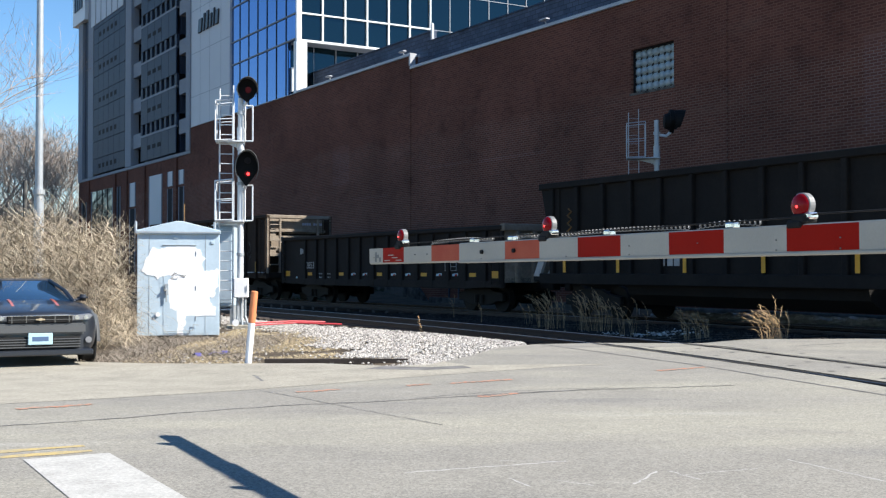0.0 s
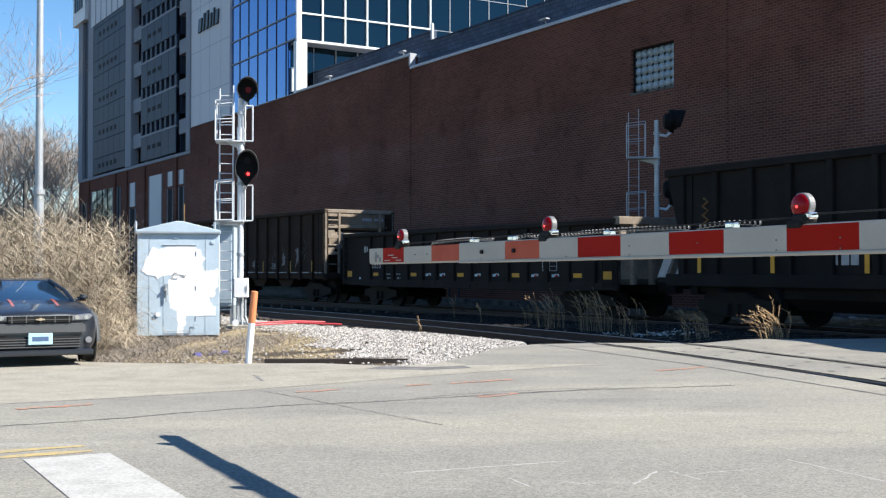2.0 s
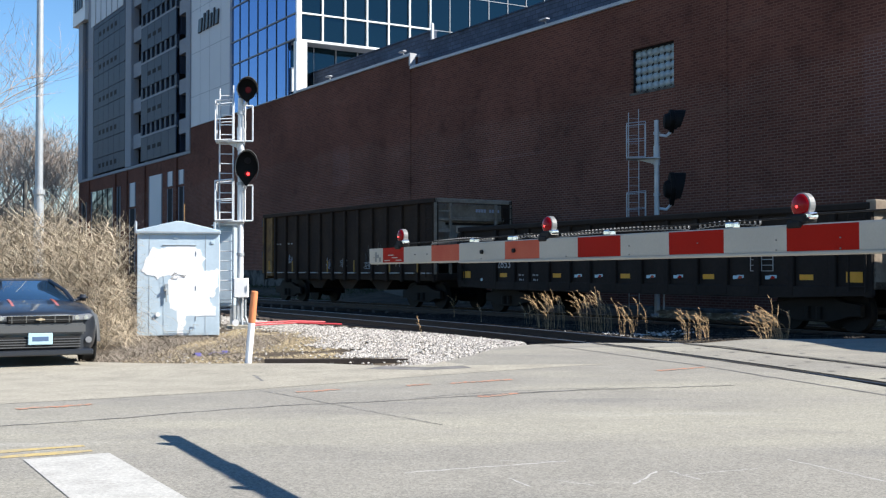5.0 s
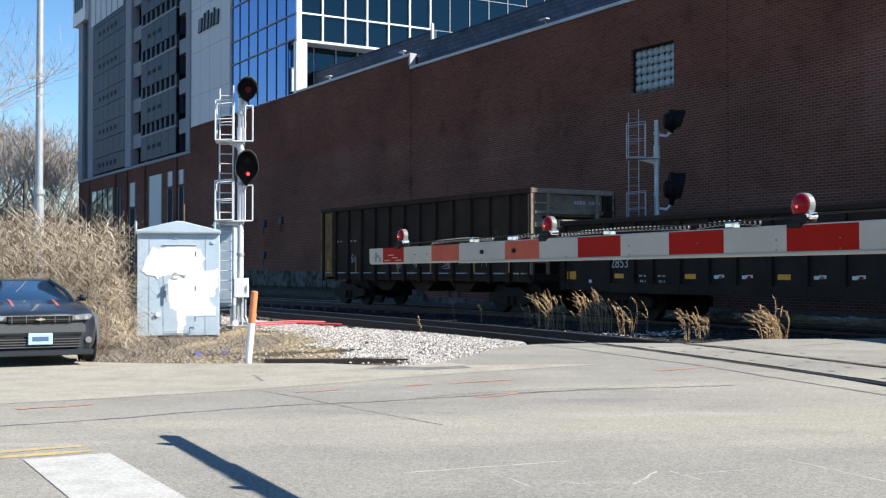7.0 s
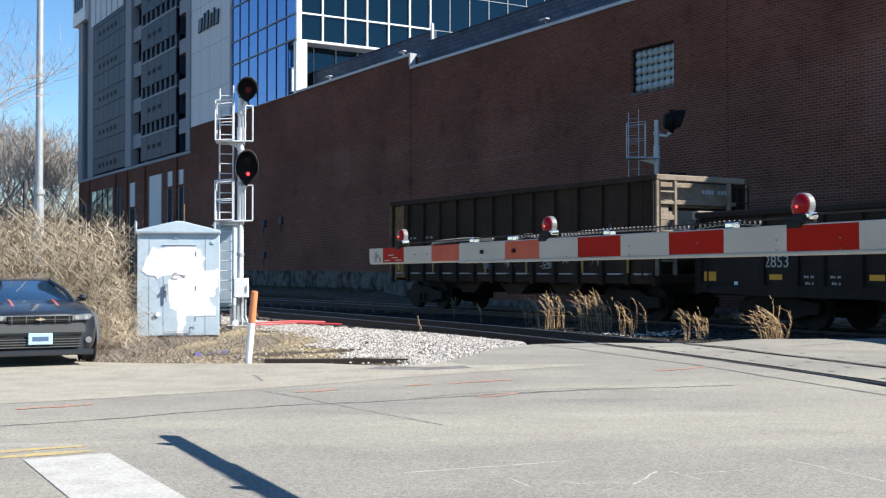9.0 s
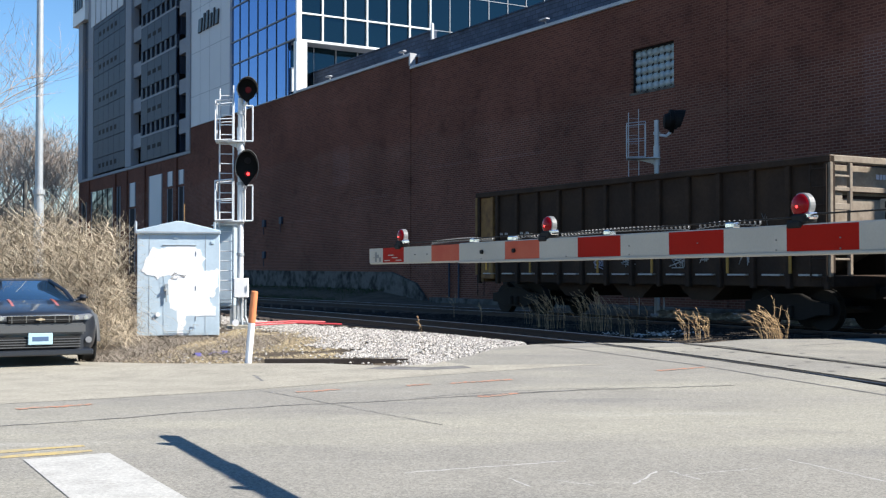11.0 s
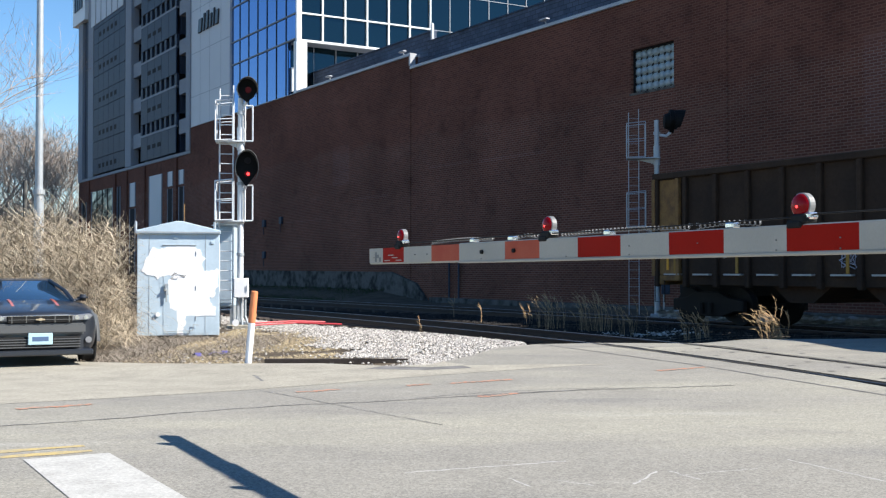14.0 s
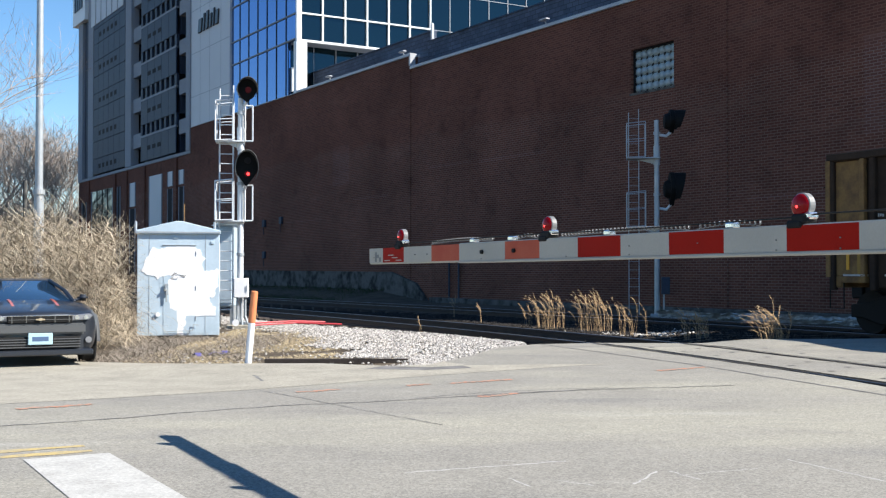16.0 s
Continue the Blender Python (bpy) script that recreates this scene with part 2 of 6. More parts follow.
    scrub=mat("grey_scrub", (0.36, 0.31, 0.26), 0.95, spots=(0.26, 0.22, 0.18), size=0.5, bump=0.0, vary=0.35),
    twig=mat("bare_twig", (0.33, 0.275, 0.235), 0.95, size=0.5, bump=0.0, vary=0.3),
    orange=mat("orange_marker", (0.64, 0.23, 0.095), 0.6, spots=(0.55, 0.17, 0.065), size=0.2, bump=0.02),
    orangepaint=weather(mat("orange_utility_paint", (0.47, 0.225, 0.15), 0.95, spots=(0.285, 0.26, 0.215), size=0.09, amount=0.95, grain=30, bump=0.0, spec=0.1), (0.275, 0.25, 0.208), 0.14, 0.50, 0.62, 0.8, (0.5, 1.5, 1), 5.0),
    yellowpaint=mat("yellow_road_paint", (0.47, 0.36, 0.16), 0.9, spots=(0.33, 0.29, 0.20), size=0.12, amount=0.9, grain=80, bump=0.2, spec=0.1),
    roadwhite=mat("white_road_paint", (0.44, 0.43, 0.40), 0.9, spots=(0.35, 0.34, 0.315), size=0.25, amount=0.8, grain=30, bump=0.1, spec=0.1, cells=80, cell_range=0.10),
    scratch=mat("scraped_asphalt", (0.42, 0.405, 0.38), 0.9, spots=(0.30, 0.29, 0.275), size=0.06, amount=0.9, grain=120, bump=0.1, spec=0.1),
    tar=mat("crack_tar", (0.13, 0.124, 0.115), 0.85, spots=(0.22, 0.21, 0.20), size=0.3, amount=0.8, bump=0.1),
    redcable=mat("red_conduit", (0.55, 0.05, 0.06), 0.5, size=0.3, bump=0.0),
    carpaint=mat("car_paint_grey", (0.024, 0.029, 0.038), 0.4, 0.3, size=1.0, amount=0.2, bump=0.0, clear=0.6),
    carlower=mat("dusty_car_paint", (0.085, 0.088, 0.09), 0.5, 0.1, size=0.6, amount=0.3, bump=0.0, clear=0.2),
    carglass=glass_mat("car_glass", (0.012, 0.03, 0.06)),
    carstripe=mat("car_stripe_orange", (0.52, 0.12, 0.06), 0.4, size=0.3, bump=0.0, clear=0.6),
    lamp=mat("headlamp_glass", (0.27, 0.28, 0.30), 0.12, 0.4, size=0.1, bump=0.0, clear=1.0),
    plate=mat("plate_blue", (0.38, 0.55, 0.62), 0.5, size=0.1, amount=0.2, bump=0.0),
    plateink=mat("plate_ink", (0.07, 0.12, 0.22), 0.6, bump=0.0),
    gold=mat("badge_gold", (0.62, 0.50, 0.34), 0.3, 0.6, bump=0.0),
    deadweed=mat("grey_dead_weeds", (0.25, 0.215, 0.175), 0.95, spots=(0.16, 0.135, 0.11), size=0.4, grain=30, bump=0.0, vary=0.5, spec=0.1),
    scrap=mat("purple_plastic", (0.10, 0.09, 0.30), 0.5, size=0.1, bump=0.0),
    sheeting=mat("pale_sheeting", (0.40, 0.41, 0.41), 0.45, spots=(0.20, 0.21, 0.21), size=0.16, amount=0.9, grain=9, bump=0.9),
    scrawl=mat("pale_blue_chalk", (0.42, 0.46, 0.58), 0.8, size=0.2, bump=0.0),
    coil=mat("grey_cable", (0.17, 0.17, 0.165), 0.5, size=0.2, bump=0.0),
    logo=mat("sign_dark", (0.012, 0.014, 0.02), 0.4, bump=0.0),
)


# ---- mesh helpers ----
def box(bm, x0, x1, y0, y1, z0, z1, m=None):
    v = [bm.verts.new(m @ Vector(p) if m else p) for p in ((x0, y0, z0), (x1, y0, z0), (x1, y1, z0), (x0, y1, z0), (x0, y0, z1), (x1, y0, z1), (x1, y1, z1), (x0, y1, z1))]
    for f in ((3, 2, 1, 0), (4, 5, 6, 7), (0, 1, 5, 4), (1, 2, 6, 5), (2, 3, 7, 6), (3, 0, 4, 7)):
        bm.faces.new([v[i] for i in f])
    return bm


def tube(bm, pts, r0, r1=None, n=8, caps=True):
    """A round tube along points, tapering from r0 to r1."""
    pts = [Vector(p) for p in pts]
    r1 = r0 if r1 is None else r1
    rings = []
    side = None
    for i, p in enumerate(pts):
        d = (pts[min(i + 1, len(pts) - 1)] - pts[max(i - 1, 0)]).normalized()
        if side is None:
            side = d.cross(Vector((0, 0, 1)) if abs(d.z) < 0.9 else Vector((1, 0, 0))).normalized()
        side = (side - d * side.dot(d)).normalized()
        up = d.cross(side)
        r = r0 + (r1 - r0) * i / max(1, len(pts) - 1)
        rings.append([bm.verts.new(p + side * math.cos(a) * r + up * math.sin(a) * r) for a in (2 * math.pi * k / n for k in range(n))])
    for a, b in zip(rings, rings[1:]):
        for k in range(n):
            bm.faces.new((a[k], a[(k + 1) % n], b[(k + 1) % n], b[k]))
    if caps:
        bm.faces.new(rings[0][::-1]), bm.faces.new(rings[-1])
    return bm


def prism(bm, outline, axis, a, b, m=None):
    """An outline of 2D points pushed from a to b along an axis ('x', 'y' or 'z')."""
    def at(p, h):
        q = {"x": (h, p[0], p[1]), "y": (p[0], h, p[1]), "z": (p[0], p[1], h)}[axis]
        return m @ Vector(q) if m else q
    lo, hi = [bm.verts.new(at(p, a)) for p in outline], [bm.verts.new(at(p, b)) for p in outline]
    k = len(outline)
    for i in range(k):
        bm.faces.new((lo[i], lo[(i + 1) % k], hi[(i + 1) % k], hi[i]))
    bm.faces.new(lo[::-1]), bm.faces.new(hi)
    return bm


def soften(bm, w, seg=1):
    bmesh.ops.recalc_face_normals(bm, faces=bm.faces)
    es = [e for e in bm.edges if len(e.link_faces) == 2 and e.calc_face_angle(0) > 0.6]
    bmesh.ops.bevel(bm, geom=es, offset=w, segments=seg, affect="EDGES", clamp_overlap=True)
    return bm


def finish(name, bm, material, fix=True, smooth=False):
    if fix:
        bmesh.ops.recalc_face_normals(bm, faces=bm.faces)
    me = bpy.data.meshes.new(name)
    bm.to_mesh(me)
    bm.free()
    if smooth:
        me.polygons.foreach_set("use_smooth", [True] * len(me.polygons))
    me.materials.append(material)
    return me


def part(name, bm, material, parent, label="", smooth=False, fix=True):
    ob = new(name, finish(name, bm, material, fix, smooth))
    ob.parent = parent
    return tagged(ob, label) if label else ob


def alone(name, bm, material, label="", category="", group="", kind="", m=None, smooth=False, fix=True):
    ob = new(name, finish(name, bm, material, fix, smooth))
    if m:
        ob.matrix_world = m
    return tagged(ob, label, category, group, kind)


def base(name, m, label, category, group="", kind=""):
    ob = new(name)
    ob.empty_display_size = 0.2
    ob.matrix_world = m
    return tagged(ob, label, category, group, kind)


def bm_():
    return bmesh.new()


rnd = random.Random(7)


# ---- ground ----
def smooth01(t):
    t = min(1.0, max(0.0, t))
    return t * t * (3 - 2 * t)


def fall(x, y):
    """The road's height: level at the crossing, a little lower at the drive."""
    return -0.15 * smooth01((1.5 - x) / 6.5) * smooth01((y - 11) / 5) - 0.04 * smooth01((16 - y) / 5) + 0.08 * smooth01((x - 4.6) / 1.2) * smooth01((y - 18.8) / 1.5)


def along(points, x):
    """Linear interpolation through (x, y) points."""
    for (a, ya), (b, yb) in zip(points, points[1:]):
        if x <= b:
            return ya + (yb - ya) * max(0.0, (x - a) / (b - a))
    return points[-1][1]


EDGE = [(-30, 19.5), (-14, 19.0), (-13.9, 20.2), (-6.35, 20.2), (-6.1, 18.6), (-5.6, 18.4), (-3, 17.76), (-1.9, 17.35), (-0.7, 16.35), (-0.2, 16.5), (0.35, 17.7), (0.95, 19.7), (1.7, 20.6), (2.9, 20.95), (4.4, 20.85), (6.4, 20.8), (8.2, 21.0), (11, 22.5), (14, 23.6), (30, 24)]
APRON = [(-30, -2.5), (-10, 9.0), (-4.6, 11.8), (-2.2, 13.4), (-0.6, 14.5), (0.9, 15.3), (2.3, 16.2)]
NEAR_RAIL = [(-30, 80), (-18.6, 58.5), (-12.6, 48.2), (-6.26, 37.5), (-1.2, 28.7), (1.0, 24.5), (2.86, 20.6), (4.2, 16.8), (5.25, 13.3), (7.0, 6.5), (8.6, -1), (11, -14)]


def glide(pts, step=0.5):
    """A smooth line through plan points, with its left-hand normals."""
    out = []
    for i in range(1, len(pts) - 2):
        p0, p1, p2, p3 = (Vector(pts[j]) for j in (i - 1, i, i + 1, i + 2))
        k = max(2, int((p2 - p1).length / step))
        for j in range(k):
            t = j / k
            out.append(0.5 * (2 * p1 + (p2 - p0) * t + (2 * p0 - 5 * p1 + 4 * p2 - p3) * t * t + (3 * p1 - p0 - 3 * p2 + p3) * t ** 3))
    return out


def shifted(line, off):
    """The line moved sideways, towards the far side of the tracks for off > 0."""
    out = []
    for i, p in enumerate(line):
        d = (line[min(i + 1, len(line) - 1)] - line[max(0, i - 1)]).normalized()
        out.append(p + Vector((-d.y, d.x)) * off)
    return out


# The far track's near clearance line: a long curve of 357 m radius.
def train_path(s, off=0.0):
    h0, k = 0.5718, -0.0028
    h = h0 + k * s
    return (-3.3744 - (math.cos(h) - math.cos(h0)) / k + off * math.cos(h), 42.9057 - (math.sin(h) - math.sin(h0)) / k + off * math.sin(h), h)


near_line = glide(NEAR_RAIL)
near_centre = shifted(near_line, 0.755)
far_centre = [Vector(train_path(-75 + i, 1.55)[:2]) for i in range(150)]


def near_gap(x, y):
    """How far a place lies beyond the near rail (negative: on the road's side)."""
    best = min(range(len(near_line)), key=lambda i: (near_line[i].x - x) ** 2 + (near_line[i].y - y) ** 2)
    a, b = near_line[max(0, best - 1)], near_line[min(len(near_line) - 1, best + 1)]
    d = (b - a).normalized()
    return (Vector((x, y)) - near_line[best]).dot(Vector((-d.y, d.x)))


def ground_z(x, y):
    z = fall(x, y) - 0.07
    if -60 < x < 60 and -20 < y < 120:
        z += -0.10 * smooth01((near_gap(x, y) + 2.0) / 1.5)
    return z


def spread(lo, hi, fine_lo, fine_hi, step):
    out = [fine_lo + step * i for i in range(int((fine_hi - fine_lo) / step) + 1)]
    d = step
    while out[0] > lo:
        d *= 1.5
        out.insert(0, max(lo, out[0] - d))
    d = step
    while out[-1] < hi:
        d *= 1.5
        out.append(min(hi, out[-1] + d))
    return out


def build_ground():
    xs, ys = spread(-2500, 2500, -30, 26, 0.7), spread(-2500, 3500, 4, 70, 0.7)
    bm = bm_()
    grid = [[bm.verts.new((x, y, ground_z(x, y) + (0.025 * noise.noise((x * 1.3, y * 1.3, 0)) if abs(x) < 60 and y < 120 else 0))) for x in xs] for y in ys]
    for a, b in zip(grid, grid[1:]):
        for i in range(len(xs) - 1):
            bm.faces.new((a[i], a[i + 1], b[i + 1], b[i]))
    alone("ground", bm, M["dirt"], "bare brown dirt and worn gravel ground beside the tracks", "ground", kind="structure", smooth=True, fix=False)


def sheet(name, xs, lo, hi, material, lift, label, category, rows=24, thick=0.12):
    """Paving between two edges lo(x) and hi(x), with a turned-down rim."""
    bm = bm_()
    cols = []
    for x in xs:
        a, b = lo(x), hi(x)
        cols.append([bm.verts.new((x, a + (b - a) * j / rows, fall(x, a + (b - a) * j / rows) + lift)) for j in range(rows + 1)])
    for a, b in zip(cols, cols[1:]):
        for j in range(rows):
            bm.faces.new((a[j], b[j], b[j + 1], a[j + 1]))
    rim = [c[-1] for c in cols]
    low = [bm.verts.new(v.co - Vector((0, 0, thick))) for v in rim]
    for i in range(len(rim) - 1):
        bm.faces.new((rim[i], rim[i + 1], low[i + 1], low[i]))
    return alone(name, bm, material, label, category, kind="structure", fix=False)


def ribbon(bm, pts, width, lift, wobble=0.0, step=0.25):
    """A thin strip that lies on the paving along plan points."""
    line = []
    pts = [(x * (1 + 0.03 * smooth01((16 - y) / 5)), y * (1 + 0.03 * smooth01((16 - y) / 5))) for x, y in pts]
    for (x0, y0), (x1, y1) in zip(pts, pts[1:]):
        k = max(1, int(math.hypot(x1 - x0, y1 - y0) / step))
        line += [(x0 + (x1 - x0) * i / k, y0 + (y1 - y0) * i / k) for i in range(k)]
    line.append(pts[-1])
    prev = None
    for i, (x, y) in enumerate(line):
        a, b = line[max(0, i - 1)], line[min(len(line) - 1, i + 1)]
        d = Vector((b[0] - a[0], b[1] - a[1])).normalized()
        n = Vector((-d.y, d.x))
        c = Vector((x, y)) + n * rnd.uniform(-wobble, wobble)
        w = width * (rnd.uniform(0.55, 1.2) if wobble else 1.0) / 2
        row = []
        for s in (-1, 1):
            q = c + n * w * s
            row.append(bm.verts.new((q.x, q.y, fall(q.x, q.y) + lift)))
        if prev:
            bm.faces.new((prev[0], row[0], row[1], prev[1]))
        prev = row
    return bm


def build_paving():
    xs = sorted(set([-30 + 0.25 * i for i in range(241)] + [p[0] for p in EDGE]))
    sheet("road", xs, lambda x: -25.0, lambda x: along(EDGE, x), M["asphalt"], 0.0, "sunlit pale grey worn asphalt road with cracks", "road", rows=220)
    xs = sorted(set([-30 + 0.5 * i for i in range(65)] + [p[0] for p in APRON] + [p[0] for p in EDGE if p[0] <= 2.3]))
    sheet("pavement", xs, lambda x: along(APRON, x), lambda x: max(along(APRON, x) + 0.02, along(EDGE, x) - 0.02 if x < 0.3 else along(APRON, x) + 1.2 * max(0.0, (2.3 - x) / 2.0)), M["concrete"], 0.003, "light concrete apron and gutter along the road", "pavement", rows=20, thick=0.01)
    for pts, w, mat_, name, label, cat in (
            ([(-9, 6.5), (-3.82, 9.78), (-2.99, 10.26), (-2.33, 10.79), (-1.49, 11.33), (-0.77, 11.57), (0.72, 12.36), (1.69, 12.77), (2.7, 13.01), (3.4, 13.2)], 0.034, "tar", "road_crack", "long dark crack across the asphalt road", "crack"),
            ([(-2.11, 13.0), (-0.79, 10.93), (0.0, 9.85)], 0.014, "tar", "road_crack", "thin dark crack in the asphalt road", "crack"),
            ([(-0.3, 11.95), (0.4, 12.42), (1.1, 12.75), (1.9, 12.95)], 0.016, "tar", "road_crack", "hairline crack beside the long crack", "crack"),
            ([(0.3, 12.1), (0.9, 12.38), (1.7, 12.7), (2.3, 12.72)], 0.02, "tar", "road_crack", "hairline crack beside the long crack", "crack"),
            ([(1.8, 20.5), (2.7, 18.24), (3.65, 15.9), (4.24, 13.8), (4.8, 12.1), (5.9, 8.0)], 0.06, "tar", "road_joint", "dark joint along the crossing's edge", "joint"),
            ([(3.9, 18.55), (5.2, 18.8), (6.5, 18.85)], 0.02, "tar", "road_crack", "thin dark crack between the crossing rails", "crack"),
            ([(4.6, 16.2), (5.6, 16.5), (6.8, 17.1)], 0.02, "tar", "road_crack", "thin dark crack between the crossing rails", "crack"),
            ([(6.0, 19.5), (7.2, 19.9), (8.8, 20.0)], 0.03, "tar", "road_crack", "thin dark crack beyond the crossing rails", "crack"),
            ([(-2.62, 15.62), (-2.3, 14.53)], 0.05, "tar", "road_crack", "short dark gash in the concrete apron", "crack"),
            ([(-1.0, 16.2), (-0.2, 15.75), (0.35, 15.9)], 0.45, "tar", "tar_patch", "dark grey asphalt patch at the gutter", "patch")):
        alone(name, ribbon(bm_(), pts, w, 0.004, max(0.02, w * 0.6) if w < 0.05 else w * 0.35 if w < 0.2 else 0.0, 0.09 if w < 0.05 else 0.25), M[mat_], label, cat, kind="structure", fix=False)
    for pts in ([(-4.12, 10.96), (-3.53, 11.42)], [(-1.63, 12.65), (-1.19, 12.95)], [(-0.42, 13.27), (-0.16, 13.47)], [(0.07, 13.53), (0.84, 13.95)], [(0.37, 12.03), (0.83, 12.31)], [(2.87, 15.12), (3.66, 15.73)]):
        alone("utility_mark", ribbon(bm_(), pts, 0.11, 0.0055, 0.05, 0.04), M["orangepaint"], "faded orange sprayed utility mark on the asphalt", "paint mark", "utility marks", kind="structure", fix=False)
    for pts, w in (([(-0.26, 7.54), (0.87, 8.01)], 0.035), ([(0.4, 8.01), (0.88, 7.99)], 0.025), ([(1.2, 7.14), (1.43, 7.61)], 0.03), ([(1.52, 7.61), (1.65, 7.3)], 0.025), ([(1.55, 7.46), (2.14, 7.71)], 0.02), ([(2.45, 8.08), (2.83, 7.22)], 0.03), ([(0.43, 7.36), (0.55, 7.07)], 0.02), ([(0.7, 7.3), (0.95, 7.1)], 0.015)):
        alone("scrape_mark", ribbon(bm_(), pts, w * 0.75, 0.001, 0.012, 0.05), M["scratch"], "pale scrape in the asphalt", "scrape", "scrape marks", kind="structure", fix=False)
    for off, w in ((0.085, 0.085), (-0.075, 0.05), (1.425, 0.085), (1.58, 0.04)):
        pts = [(q.x, q.y) for q in shifted(near_line, off) if 2 < q.y < along(EDGE, q.x) - 0.05]
        alone("flangeway", ribbon(bm_(), pts, w, 0.008, 0.004), M["rubber"], "dark flangeway groove beside the rail", "groove", "flangeways", kind="structure", fix=False)
    # spike heads sunk in the crossing panels
    for off in (0.42, 1.02, 2.0):
        line, gone = [q for q in shifted(near_line, off) if 9 < q.y < along(EDGE, q.x) - 0.6], 0.0
        for p, q in zip(line, line[1:]):
            gone += math.hypot(q.x - p.x, q.y - p.y)
            if gone > 0.75:
                gone = 0.0
                d = Vector((q.x - p.x, q.y - p.y)).normalized() * 0.09
                alone("spike_head", ribbon(bm_(), [(p.x, p.y), (p.x + d.x, p.y + d.y)], 0.09, 0.006), M["tar"], "dark spike head sunk in the crossing panel", "spike", "spike heads", kind="structure", fix=False)
    for off in (0.0, 0.26):
        alone("centre_line", ribbon(bm_(), [(-9 - off * 0.5, 5.15 + off * 0.9), (-3.29 - off * 0.5, 8.10 + off * 0.9), (-2.62 - off * 0.5, 8.46 + off * 0.9)], 0.125, 0.003, 0.004), M["yellowpaint"], "worn yellow centre line on the road", "road marking", kind="structure", fix=False)
    alone("stop_bar", ribbon(bm_(), [(-2.72, 8.2), (-1.2, 5.55), (0.2, 3.1)], 0.62, 0.005, 0.0), M["roadwhite"], "worn white stop bar painted across the lane", "road marking", kind="structure", fix=False)
    alone("kerb", ribbon(box(bm_(), -2.8, -0.55, 17.76, 17.9, -0.3, -0.05), [(-2.8, 17.83), (-0.55, 17.83)], 0.1, 0.02), M["tie"], "low dark timber edging beside the gravel", "kerb", kind="structure")


# ---- tracks ----
def build_track(line, name, label):
    top = base(name, Matrix(), label, "railway track", kind="structure")
    for side in (-0.755, 0.755):
        bm, cap = bm_(), bm_()
        for b, prof in ((bm, [(-0.07, -0.175), (0.07, -0.175), (0.065, -0.155), (0.012, -0.135), (0.012, -0.045), (0.036, -0.035), (0.036, -0.004), (-0.036, -0.004), (-0.036, -0.035), (-0.012, -0.045), (-0.012, -0.135), (-0.065, -0.155)]), (cap, [(-0.034, -0.004), (0.034, -0.004), (0.03, 0.002), (-0.03, 0.002)])):
            rings = []
            l0 = [shifted(line, side + p[0]) for p in prof]
            for i in range(len(line)):
                rings.append([b.verts.new((l0[j][i].x, l0[j][i].y, prof[j][1] + 0.004)) for j in range(len(prof))])
            for a, c in zip(rings, rings[1:]):
                for j in range(len(prof)):
                    b.faces.new((a[j], a[(j + 1) % len(prof)], c[(j + 1) % len(prof)], c[j]))
        rail = part("rail", bm, M["rail"], top)
        part("rail_head", cap, M["railtop"], rail, "polished running surface")
    tie_mesh = finish("tie", soften(box(bm_(), -1.28, 1.28, -0.11, 0.11, -0.36, -0.165), 0.012), M["tie"])
    d = 0.0
    for i in range(1, len(line)):
        d += (line[i] - line[i - 1]).length
        if d >= 0.53:
            d = 0.0
            p = line[i]
            if p.y < along(EDGE, p.x) + 0.3 or p.y > 75:
                continue
            v = line[i] - line[i - 1]
            ob = new("tie", tie_mesh)
            ob.parent = top
            ob.matrix_basis = pose(p.x, p.y, rnd.uniform(-0.012, 0.01), 0, 0, math.degrees(math.atan2(v.y, v.x)) - 90 + rnd.uniform(-1, 1))


def stones(name, n, place, size, material, label):
    """Loose angular ballast, too many to count."""
    vs, fs = [], []
    r = random.Random(11)
    for _ in range(n):
        p = place(r)
        if p is None:
            continue
        s = r.uniform(*size)
        k = len(vs)
        a = r.uniform(0, 6.28)
        for u, v, w in ((1, 0, 0), (0.2, 0.9, 0), (-0.9, 0.4, 0), (-0.5, -0.8, 0), (0.5, -0.8, 0), (0.2, 0.1, 0.9), (0, 0, -0.5)):
            u, v = u + r.uniform(-0.25, 0.25), v + r.uniform(-0.25, 0.25)
            vs.append((p[0] + s * (u * math.cos(a) - v * math.sin(a)), p[1] + s * (u * math.sin(a) + v * math.cos(a)), p[2] + s * (w + r.uniform(-0.2, 0.3)) * 0.8))
        fs += [(k + i, k + (i + 1) % 5, k + 5) for i in range(5)] + [(k + (i + 1) % 5, k + i, k + 6) for i in range(5)]
    me = bpy.data.meshes.new(name)
    me.from_pydata(vs, [], fs)
    me.materials.append(material)
    return tagged(new(name, me), label, "gravel", kind="stuff")


